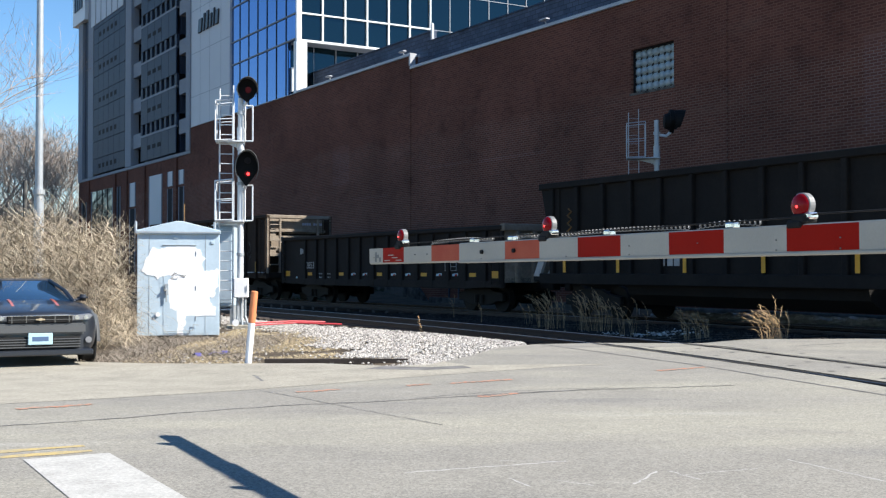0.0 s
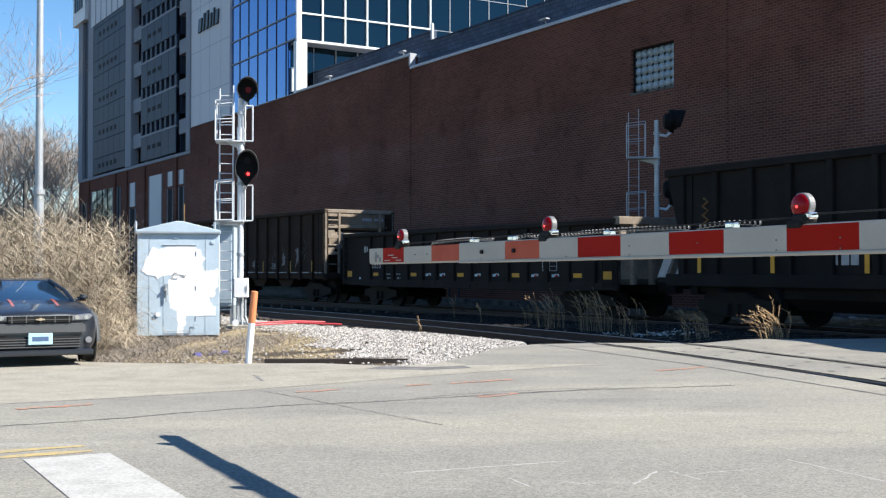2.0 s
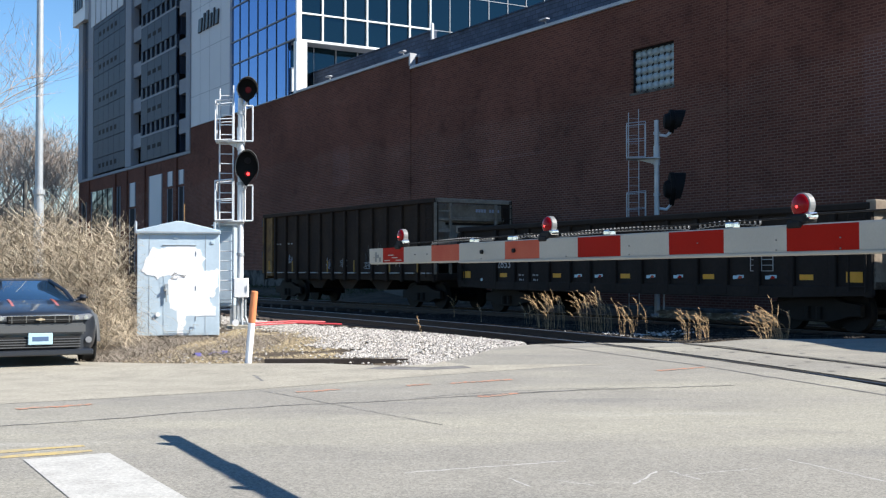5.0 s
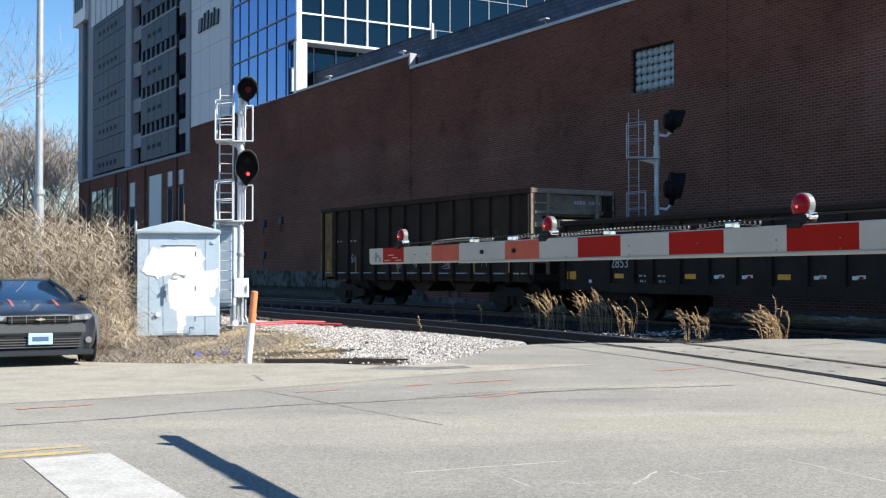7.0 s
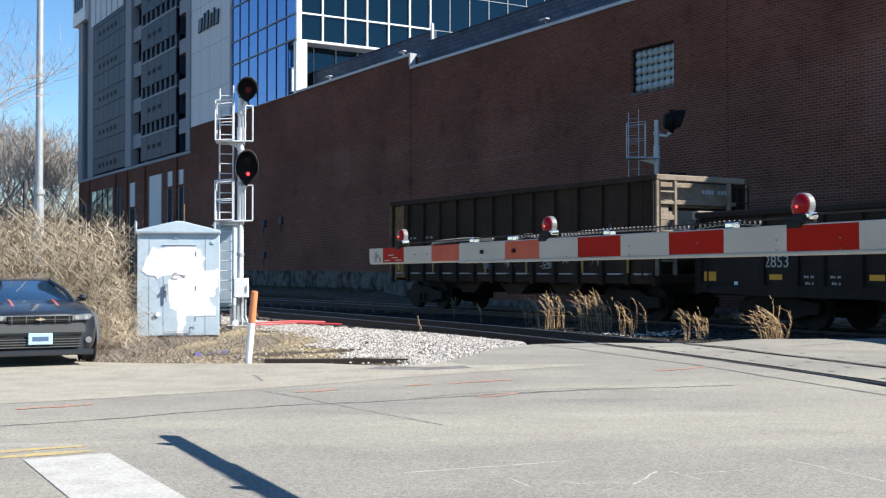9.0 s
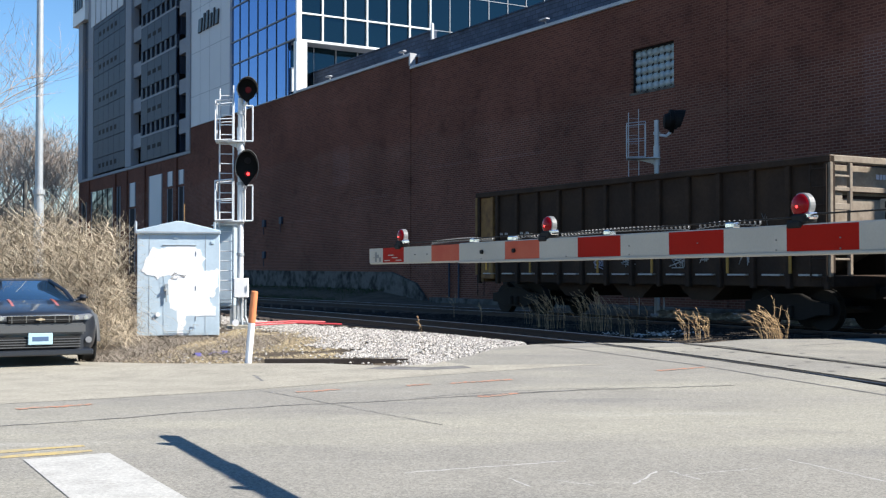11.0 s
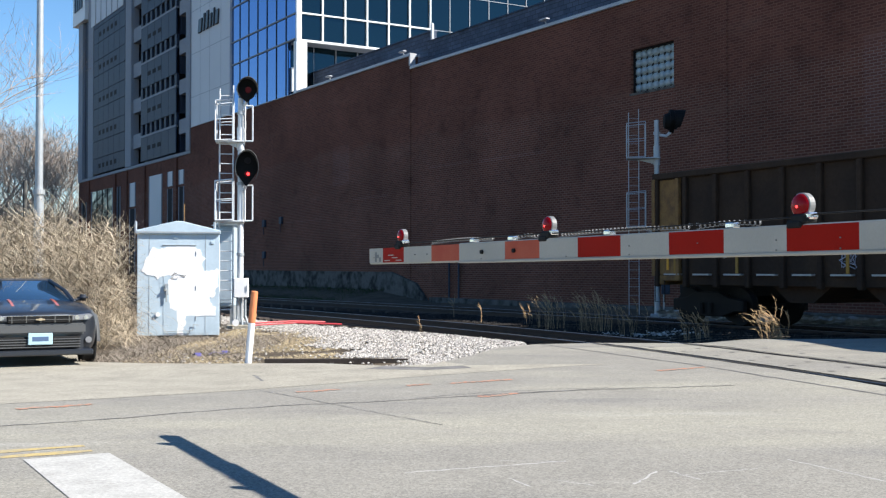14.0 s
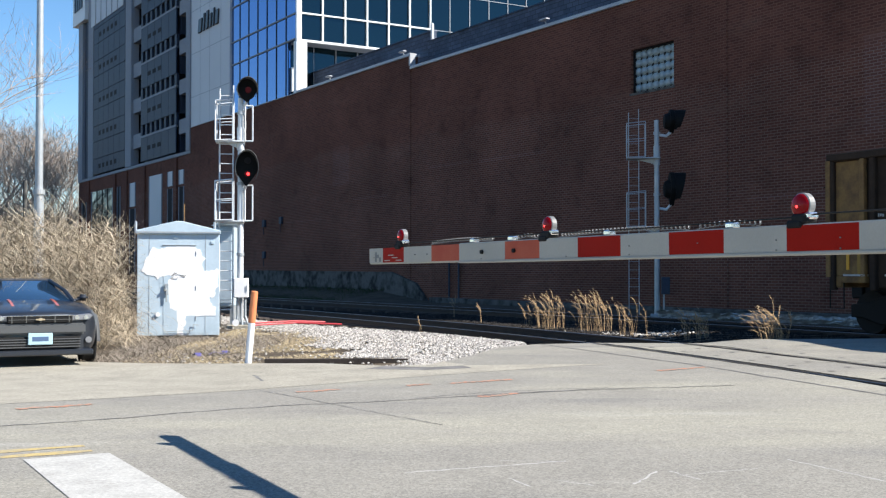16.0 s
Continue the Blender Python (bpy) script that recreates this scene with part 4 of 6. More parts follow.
def build_hopper():
    L, W = 14.05, 1.6
    c = base("coal_hopper_car", Matrix(), "tall dark brown ribbed hopper car with tan sloped ends", "rail car", "train cars")
    CARS.append((c, L / 2))
    h = L / 2
    for s in (-1, 1):
        part("side_sheet", box(bm_(), -h, h, s * 1.49 - 0.03, s * 1.49 + 0.03, 1.2, 3.62), M["carblack"], c)
    n = 13
    rib = finish("rib", soften(box(bm_(), -0.07, 0.07, -0.07, 0.07, 0.93, 3.64), 0.02), M["carblack"])
    for s in (-1, 1):
        for i in range(n + 1):
            ob = new("rib", rib)
            ob.parent = c
            ob.matrix_basis = pose(-h + 0.12 + (L - 0.24) * i / n, s * 1.55, 0)
        part("top_chord", soften(box(bm_(), -h, h, s * 1.55 - 0.09, s * 1.55 + 0.09, 3.62, 3.78), 0.02), M["carblack"], c)
        part("side_sill", soften(box(bm_(), -h + 1.0, h, s * 1.46 - 0.05, s * 1.46 + 0.05, 0.98, 1.22), 0.02), M["carblack"], c)
        for i in range(n):
            xa = -h + 0.45 + (L - 0.24) * i / n
            part("step_plate", box(bm_(), xa, xa + 0.55, s * 1.58 - 0.06, s * 1.58 + 0.06, 1.22, 1.26), M["stencil"], c)
    for s in (-1, 1):
        tint = M["carend"] if s > 0 else M["rust"]
        def slab(name, x0, x1, y0, y1, z0, z1, m_=None, label="", w=0.012):
            a, b = sorted((s * (h - x0), s * (h - x1)))
            return part(name, soften(box(bm_(), a, b, y0, y1, z0, z1), w), m_ or tint, c, label)
        bm = bm_()
        prism(bm, [(s * (h - 0.45), 2.2), (s * (h - 2.6), 1.2), (s * (h - 2.75), 1.2), (s * (h - 0.6), 2.3)], "y", -1.46, 1.46)
        part("slope_sheet", bm, M["carend"], c, "tan sloping end sheet")
        slab("end_chord", 0.0, 0.2, -W, W, 3.63, 3.785, label="dusty tan end chord", w=0.02)
        slab("end_sheet", 0.42, 0.48, -1.46, 1.46, 2.98, 3.63, label="tan upper end sheet")
        slab("end_sheet", 0.42, 0.48, -1.46, 1.46, 2.2, 2.9, label="tan lower end sheet")
        slab("end_beam", 0.48, 0.62, -1.46, 1.46, 2.84, 3.04, M["carblack"])
        slab("end_beam", 0.26, 0.42, -1.46, 1.46, 3.04, 3.16, label="tan cross beam")
        slab("end_sill", 0.0, 0.35, -1.55, 1.55, 0.98, 1.24, M["carblack"] if s > 0 else M["rust"], w=0.03)
        for y in (-1.56, -0.95, 0.95, 1.56):
            slab("corner_post", 0.0, 0.09, y - 0.05, y + 0.05, 1.2, 3.63)
        for z, d in ((3.32, 0.05), (3.02, 0.09), (2.62, 0.14), (2.32, 0.05), (1.95, 0.14), (1.55, 0.05)):
            slab("end_rung", 0.01, 0.07, -1.5, -0.98, z, z + d)
        for z in (2.72, 2.05):
            slab("end_plate", 0.09, 0.11, -1.5, -1.12, z, z + 0.3, label="tan stiffener plate")
            slab("end_plate", 0.09, 0.11, -1.6, -1.5, z + 0.5, z + 0.72, label="tan stiffener plate")
        if s > 0:
            ladder(c, h - 0.28, -1.66, 1.2, 3.5, 7, "x", material="carblack")
            ladder(c, h + 0.07, 1.35, 1.2, 3.5, 7, "y", material="carblack")
        else:
            for z in (1.6, 2.1, 2.6, 3.1):
                part("grab_iron", tube(bm_(), [(-h + 0.02, -1.54, z), (-h - 0.1, -1.58, z), (-h - 0.1, -1.28, z), (-h + 0.02, -1.28, z)], 0.012, n=6), M["wheel"], c)
        coupler(c, s * h, s)
        truck(c, s * (h - (1.75 if s > 0 else 1.38)))
    # ochre first panel at the tail, a hanging step below it
    part("tail_sill", soften(box(bm_(), -h + 0.36, -h + 1.0, -1.62, -1.44, 1.08, 1.22), 0.02), M["rust"], c, "ochre sill end")
    part("tail_step", tube(bm_(), [(-h + 0.05, -1.58, 1.2), (-h + 0.05, -1.58, 0.55), (-h + 0.42, -1.58, 0.55), (-h + 0.42, -1.58, 1.2)], 0.014, n=6), M["wheel"], c)
    part("tag", soften(box(bm_(), -h + 0.46, -h + 0.54, -1.56, -1.545, 1.35, 1.75), 0.004), M["yellow"], c, "yellow tag on the tail panel")
    part("tail_panel", box(bm_(), -h + 0.02, -h + 0.95, -1.542, -1.522, 1.24, 3.6), M["rust"], c, "ochre rusty tail panel")
    part("tail_rib", soften(box(bm_(), -h + 0.88, -h + 1.0, -1.64, -1.53, 1.2, 3.62), 0.01), M["rust"], c, "ochre rib")
    part("tail_post", soften(box(bm_(), -h - 0.02, -h + 0.1, -1.64, -1.53, 1.2, 3.64), 0.01), M["rust"], c, "ochre corner post")
    for i in range(3):
        x0 = -h + 3.4 + i * 2.6
        bm = bm_()
        prism(bm, [(x0, 1.2), (x0 + 2.3, 1.2), (x0 + 1.5, 0.62), (x0 + 0.8, 0.62)], "y", -1.2, 1.2)
        part("hopper_pocket", bm, M["carblack"], c)
    part("centre_sill", box(bm_(), -h, h, -0.2, 0.2, 0.72, 1.05), M["wheel"], c)
    for x in (-h + 1.25, -h + 1.52, -h + 2.35, -h + 2.65):
        stencil(c, x, -1.522, 2.42, 0.22, 0.07)
    rg = random.Random(4)
    for x, z, w, hh, m_ in GRAFFITI:
        for k in range(6):
            pts = [(x + rg.uniform(0, w), -1.53, z + rg.uniform(0, hh)) for _ in range(4)]
            part("graffiti", tube(bm_(), pts, 0.011, n=4), M[m_], c, "faint chalk scrawl")
    for x in (-6.2, -4.05, -0.85, 1.35, 4.0, 5.9):
        part("reflector", box(bm_(), x, x + 0.08, -1.64, -1.622, 1.27, 1.72), M["oldyellow"], c, "yellow reflector strip")
    bm = bm_()
    for k in range(9):
        if k != 4:
            box(bm, h - 0.418, h - 0.412, 0.35 + 0.115 * k, 0.44 + 0.115 * k, 3.36, 3.47)
    tagged(part("reporting_mark", bm, M["scrawl"], c), "small pale blue reporting marks", kind="stuff")
    for x, z, w, hh in ((h - 2.1, 1.75, 0.35, 0.75), (h - 4.0, 1.5, 0.3, 0.7), (h - 4.9, 1.6, 0.3, 0.5)):
        rs = random.Random(int(z * 100))
        for k in range(9):
            a = (x + rs.uniform(0, w), -1.524, z + rs.uniform(0, hh))
            part("scuff", tube(bm_(), [a, (a[0] + rs.uniform(-0.1, 0.1), a[1], a[2] + rs.uniform(0.1, 0.25))], 0.011, n=4), M["hood"], c, "rubbed grey scuff")
    return c


def build_gondola():
    L = 15.95
    h = L / 2
    c = base("gondola_car", Matrix(), "low black gondola car with yellow reflectors and white stencils", "rail car", "train cars")
    CARS.append((c, 15.65 + h))
    for s in (-1, 1):
        part("side_sheet", box(bm_(), -h - 0.3, h, s * 1.42 - 0.03, s * 1.42 + 0.03, 0.95, 2.6), M["gonblack"], c)
    part("deck", box(bm_(), -h - 0.3, h, -1.4, 1.4, 0.95, 1.1), M["gonblack"], c)
    marks = (-0.08, 2.08, 3.1, 3.84, 4.86, 5.88, 6.8, 7.9, 8.94, 9.96, 11.0, 12.0, 13.0, 14.0, 15.25)
    ribs = [-0.2] + [q - 0.2 for q in marks[1:-1]] + [14.95, L - 0.1]
    rib = finish("rib", soften(box(bm_(), -0.09, 0.09, -0.05, 0.05, 0.78, 2.6), 0.02), M["gonblack"])
    for s in (-1, 1):
        for q in ribs:
            ob = new("rib", rib)
            ob.parent = c
            ob.matrix_basis = pose(-h + q, s * 1.49, 0)
        part("top_chord", soften(box(bm_(), -h - 0.3, h, s * 1.46 - 0.11, s * 1.46 + 0.11, 2.58, 2.74), 0.03), M["gonblack"], c)
        part("side_sill", soften(prism(bm_(), [(-h - 0.3, 1.0), (h, 1.0), (h, 0.82), (h - 2.2, 0.74), (2.2 - h, 0.74), (-h - 0.3, 0.82)], "y", s * 1.47 - 0.06, s * 1.47 + 0.06), 0.01), M["gonblack"], c)
        e = h if s > 0 else h + 0.3
        part("end_wall", box(bm_(), min(s * e, s * (e - 0.1)), max(s * e, s * (e - 0.1)), -1.45, 1.45, 0.95, 2.6), M["carend"], c, "pale dusty end wall")
        part("end_chord", soften(box(bm_(), s * e - 0.12, s * e + 0.12, -1.55, 1.55, 2.56, 2.78), 0.02), M["carend"], c, "pale end chord")
        for y in (-1.0, -0.35, 0.35, 1.0):
            part("end_post", soften(box(bm_(), s * e - 0.05, s * e + 0.14, y - 0.07, y + 0.07, 0.95, 2.56), 0.01), M["carend"], c)
        ladder(c, s * (e - 0.3), -1.60, 1.0, 2.4, 5, "x", material="gonblack")
        coupler(c, s * e, s)
        truck(c, s * (h - 1.9))
    part("centre_sill", box(bm_(), -h - 0.3, h, -0.2, 0.2, 0.7, 0.96), M["wheel"], c)
    # reflectors and stencils low on the near side
    for i, q in enumerate(marks):
        x = -h + q
        if i in (0, len(marks) - 1):
            part("reflector", box(bm_(), x, x + 0.42, -1.456, -1.45, 1.09, 1.31), M["yellow"], c, "square yellow panel")
        elif i % 3 == 1:
            part("reflector", box(bm_(), x, x + 0.38, -1.456, -1.45, 1.13, 1.25), M["yellow"], c, "yellow reflector strip")
            if i > 5:
                stencil(c, x, -1.452, 0.92, 0.3, 0.025)
        elif i < 4:
            stencil(c, x, -1.452, 1.17, 0.3, 0.06), stencil(c, x + 0.04, -1.452, 1.03, 0.24, 0.06)
        else:
            d = part("decal", box(box(bm_(), x, x + 0.13, -1.456, -1.4525, 1.14, 1.22), x + 0.13, x + 0.34, -1.456, -1.4525, 1.165, 1.235), M["plate"], c, "worn pale decal")
            part("decal_patch", prism(bm_(), [(x + 0.15, 1.15), (x + 0.27, 1.15), (x + 0.3, 1.2), (x + 0.2, 1.22)], "y", -1.459, -1.4565), M["armred"] if i % 3 == 0 else M["armfaded"], d, "red patch of the decal")
            if i % 2:
                stencil(c, x, -1.452, 0.93, 0.2, 0.025)
    part("sticker", box(bm_(), -h + 0.95, -h + 1.07, -1.456, -1.452, 0.98, 1.08), M["plate"], c, "small white sticker")
    words(c, "2853", -h + 1.91, -1.455, 1.41, 0.285, label="white car number")
    stencil(c, -h + 1.35, -1.452, 2.0, 0.62, 0.24)
    bm = bm_()
    for k in range(4):
        box(bm, h - 3.4, h - 2.7, -1.462, -1.455, 1.32 + 0.13 * k, 1.335 + 0.13 * k)
    for k in range(3):
        box(bm, h - 3.4 + 0.34 * k, h - 3.38 + 0.34 * k, -1.463, -1.456, 1.32, 1.72)
    part("data_panel", bm, M["stencil"], c, "small framed data panel")
    return c


def build_tub():
    L = 15.2
    h = L / 2
    c = base("tub_coal_car", Matrix(), "tall black bathtub coal car with flared ends", "rail car", "train cars")
    CARS.append((c, 33.55 + h))
    for s in (-1, 1):
        part("side_sheet", box(bm_(), -h + 0.35, h - 0.35, s * 1.40 - 0.03, s * 1.40 + 0.03, 1.2, 3.68), M["tubblack"], c)
    n = 12
    rib = finish("rib", soften(box(bm_(), -0.08, 0.08, -0.07, 0.07, 1.1, 3.7), 0.02), M["tubblack"])
    for s in (-1, 1):
        for i in range(n + 1):
            ob = new("rib", rib)
            ob.parent = c
            ob.matrix_basis = pose(-h + 0.6 + (L - 1.2) * i / n, s * 1.47, 0)
        part("top_chord", soften(box(bm_(), -h, h, s * 1.47 - 0.09, s * 1.47 + 0.09, 3.68, 3.86), 0.02), M["tubblack"], c)
        part("side_sill", soften(box(bm_(), -h, h, s * 1.47 - 0.08, s * 1.47 + 0.08, 0.95, 1.25), 0.02), M["tubblack"], c)
        # flared end: the sheet leans out towards the top
        bm = bm_()
        prism(bm, [(s * (h - 0.5), 1.9), (s * (h - 0.02), 3.7), (s * (h - 0.1), 3.7), (s * (h - 0.6), 1.9)], "y", -1.44, 1.44)
        part("end_sheet", bm, M["tubblack"], c)
        for y in (-1.43, 1.43):
            part("end_gusset", prism(bm_(), [(s * (h - 0.5), 1.9), (s * (h - 0.0), 3.7), (s * (h - 0.9), 3.7), (s * (h - 0.9), 1.9)], "y", y - 0.03, y + 0.03), M["tubblack"], c)
        part("end_platform", soften(box(bm_(), min(s * h, s * (h - 0.9)), max(s * h, s * (h - 0.9)), -1.5, 1.5, 1.0, 1.2), 0.02), M["tubblack"], c)
        part("end_brace", soften(prism(bm_(), [(s * (h - 0.05), 1.2), (s * (h - 0.5), 1.95), (s * (h - 0.85), 1.95), (s * (h - 0.4), 1.2)], "y", -1.3, -1.1), 0.01), M["stencil"], c, "white end brace")
        part("end_chord", soften(box(bm_(), s * h - 0.1, s * h + 0.05, -1.5, 1.5, 3.68, 3.86), 0.02), M["tubblack"], c)
        coupler(c, s * h, s)
        truck(c, s * (h - 1.9))
    part("tail_platform", soften(box(bm_(), -h - 0.45, -h, -1.45, 1.45, 1.02, 1.16), 0.02), M["tubblack"], c)
    for y in (-1.42, -0.75):
        part("tail_step", soften(prism(bm_(), [(-h - 0.42, 1.16), (-h - 0.12, 1.7), (-h + 0.2, 1.7), (-h - 0.1, 1.16)], "y", y - 0.05, y + 0.05), 0.01), M["stencil"], c, "pale slanted end step")
    part("tail_rail", tube(bm_(), [(-h - 0.4, -1.45, 1.7), (-h + 0.3, -1.45, 1.72)], 0.02, n=8), M["stencil"], c, "pale grab rail")
    prof = [(-1.35, 1.2), (1.35, 1.2), (1.2, 0.7), (0.7, 0.42), (-0.7, 0.42), (-1.2, 0.7)]
    part("tub", prism(bm_(), prof, "x", -h + 3.7, h - 3.7), M["tubblack"], c, "rounded black tub below the sill")
    part("centre_sill", box(bm_(), -h, h, -0.2, 0.2, 0.72, 1.05), M["wheel"], c)
    for x in (-h + 1.2, -h + 3.6, -h + 6.2, 1.2, 3.8):
        part("reflector", box(bm_(), x, x + 0.12, -1.56, -1.55, 1.28, 1.75), M["yellow"], c, "yellow reflector strip")
    for k, x in enumerate((-h + 5.2, -h + 5.5, -h + 5.75)):
        part("stencil", box(bm_(), x, x + 0.2, -1.446, -1.432, 1.45, 1.8), M["stencil"], c, "white stencilled marks")
    for z in range(5):
        part("scrawl", tube(bm_(), [(-h + 1.25, -1.44, 2.0 + 0.22 * z), (-h + 1.45, -1.44, 2.12 + 0.22 * z), (-h + 1.3, -1.44, 2.2 + 0.22 * z)], 0.03, n=4), M["rust"], c, "orange rusty scrawl")
    return c


build_hopper()
build_gondola()
build_tub()


# ---- crossing gate ----
def build_gate():
    """The lowered arm, in the arm's own space: x from the root to the tip, z up, near face at y = 0."""
    d = Vector((-0.4591, 0.8884, -0.011)).normalized()
    y = Vector((0, 0, 1)).cross(d).normalized()
    # the face towards the camera is the -x side of the arm
    m = Matrix((( d.x, y.x, 0, 1.7077), (d.y, y.y, 0, 4.6656), (d.z, y.z, 1, 1.485), (0, 0, 0, 1)))
    g = base("crossing_gate_arm", m, "lowered red and white striped crossing gate arm with lamps", "gate arm")
    s = 0.4064
    H = 0.066
    edges = [(-6 * s, -5 * s, "armred"), (-5 * s, -4 * s, "armwhite"), (-4 * s, -3 * s, "armred"), (-3 * s, -2 * s, "armwhite"), (-2 * s, -s, "armred"), (-s, 0, "armwhite"), (0, s, "armred"), (s, 2 * s, "armwhite"), (2 * s, 3 * s, "armred"), (3 * s, 4 * s, "armwhite"), (4 * s, 5 * s, "armred"), (5 * s, 6 * s, "armwhite"), (6 * s, 7 * s, "armfaded"), (7 * s, 3.41, "armwhite"), (3.41, 3.84, "armfaded"), (3.84, 4.30, "armwhite"), (4.30, 4.68, "armred"), (4.68, 4.94, "armwhite")]
    part("channel", soften(box(bm_(), -6 * s, 3.42, -0.035, 0.035, -H, H), 0.008), M["armwhite"], g)
    part("tip_channel", soften(box(bm_(), 3.2, 4.94, -0.028, 0.028, -H + 0.002, H - 0.006), 0.006), M["armwhite"], g)
    for a, b, k in edges:
        a, b = a - 0.048 * (a < 3.4), b - 0.048 * (b < 3.4)
        th = 0.037 if b < 3.42 else 0.031
        part("stripe", box(box(bm_(), a, b, th - 0.004, th, -H + 0.014, H - 0.006), a, b, -th, -th + 0.004, -H + 0.014, H - 0.006), M[k], g)
    part("bottom_lip", soften(box(bm_(), -6 * s, 3.42, -0.042, 0.042, -H - 0.004, -H + 0.012), 0.004), M["armwhite"], g)
    for x in (-0.9, 0.05, 0.42, 0.95, 1.5, 2.1, 2.75, 3.1, 3.9, 4.1):
        for z in (-0.045, 0.0):
            if rnd.random() < 0.6:
                part("rivet", tube(bm_(), [(x, -0.042, z), (x, 0.042, z)], 0.0035, n=6), M["coil"], g)
    for x in (2.68, 3.085):
        part("bolt", tube(bm_(), [(x, -0.052, 0.0), (x, 0.052, 0.0)], 0.014, n=10), M["rubber"], g)
    # lamps: a flat round lens in a bright hood on a black bracket
    for x, k in ((0.30, 1.0), (2.34, 0.95), (4.39, 0.95)):
        r = 0.052 * k
        br = part("lamp_bracket", soften(box(box(bm_(), x - 0.055, x + 0.035, -0.04, 0.04, H, H + 0.045), x - 0.035, x + 0.06, -0.045, 0.045, H - 0.02, H + 0.018), 0.01), M["rubber"], g)
        part("clamp", soften(box(bm_(), x - 0.07, x - 0.03, -0.03, 0.03, H + 0.02, H + 0.05), 0.008), M["chrome"], br)
        cz = H + 0.03 + r
        part("lamp_body", soften(tube(bm_(), [(x, -0.026, cz), (x, 0.012, cz)], r * 1.08, n=28), 0.004), M["coil"], br, "bright metal lamp body")
        part("visor", soften(box(bm_(), x - 0.03, x + 0.02, -0.03, 0.03, cz - r * 1.5, cz - r * 0.9), 0.01), M["rubber"], br)
        for sgn in (1, -1):
            bm = bm_()
            y0 = 0.012 if sgn > 0 else -0.018
            prev = None
            for j in range(6):
                a = j / 5 * math.pi / 2
                ring = [bm.verts.new((x + math.cos(b) * r * max(0.02, math.cos(a)), y0 + sgn * 0.022 * math.sin(a), cz + math.sin(b) * r * max(0.02, math.cos(a)))) for b in (2 * math.pi * q / 24 for q in range(24))]
                if prev:
                    for q in range(24):
                        bm.faces.new((prev[q], prev[(q + 1) % 24], ring[(q + 1) % 24], ring[q]))
                prev = ring
            part("lens", bm, M["redglass"], br, "red domed lens", smooth=True)
        part("bulb", tube(bm_(), [(x, 0.026, cz - 0.006), (x, 0.0345, cz - 0.006)], 0.0085, 0.006, n=14), M["redlens"], br, "glowing red bulb")
    # coiled cable and straight wire along the top
    bm = bm_()
    for a, b in ((0.55, 1.0), (1.05, 2.22), (2.45, 2.72), (3.0, 3.9)):
        turns = int((b - a) / 0.034)
        pts = []
        for i in range(turns * 6):
            q = i / 6 * 2 * math.pi
            pts.append((a + (b - a) * i / (turns * 6), 0.012 * math.cos(q), H + 0.014 + 0.011 * math.sin(q) + 0.012 * math.sin(math.pi * (i / (turns * 6)))))
        tube(bm, pts, 0.0028, n=4)
    part("coiled_cable", bm, M["coil"], g, "grey coiled lamp cable")
    part("lamp_wire", tube(bm_(), [(-2.4, 0.0, H + 0.03), (0.2, 0.0, H + 0.042), (0.35, 0.02, H + 0.03), (1.7, 0.02, H + 0.024), (2.6, 0.02, H + 0.03), (4.35, 0.01, H + 0.02)], 0.004, n=5), M["rubber"], g, "black lamp wire")
    for x in (0.74, 1.72, 2.75, 3.25):
        part("cable_clip", soften(box(bm_(), x - 0.03, x + 0.03, -0.02, 0.03, H - 0.004, H + 0.028), 0.008), M["chrome"], g)
    for k in range(4):
        part("scuff", box(bm_(), 4.34 + 0.07 * k, 4.44 + 0.07 * k, 0.031, 0.033, -0.04 + 0.02 * (k % 3), -0.034 + 0.02 * (k % 3)), M["armwhite"], g, "pale scuff")
        part("scuff", box(bm_(), 4.72 + 0.04 * k, 4.75 + 0.04 * k, 0.031, 0.033, -0.045 + 0.03 * (k % 2), -0.01 + 0.02 * (k % 3)), M["coil"], g, "grey scuff")
    # the mast and mechanism stand beside the road, beyond the view
    k = base("gate_mechanism", pose(m.translation.x + 0.4591 * 2.75, m.translation.y - 0.8884 * 2.75, 0, 0, 0, 0), "grey gate mechanism and mast beside the road", "gate mechanism")
    part("mast", tube(bm_(), [(0.45, -0.3, -0.05), (0.45, -0.3, 4.2)], 0.06, n=12), M["galv"], k)
    part("case", soften(box(bm_(), -0.28, 0.36, -0.5, 0.0, 0.9, 1.75), 0.03), M["galv"], k)
    part("base_plate", soften(box(bm_(), -0.35, 0.7, -0.7, 0.1, -0.05, 0.06), 0.02), M["concrete"], k)
    part("support", box(bm_(), 0.0, 0.2, -0.35, -0.15, 0.0, 0.92), M["galv"], k)
    part("arm_clamp", box(bm_(), -0.06, 0.06, -0.06, 0.4, 1.42, 1.6), M["galv"], k)


build_gate()


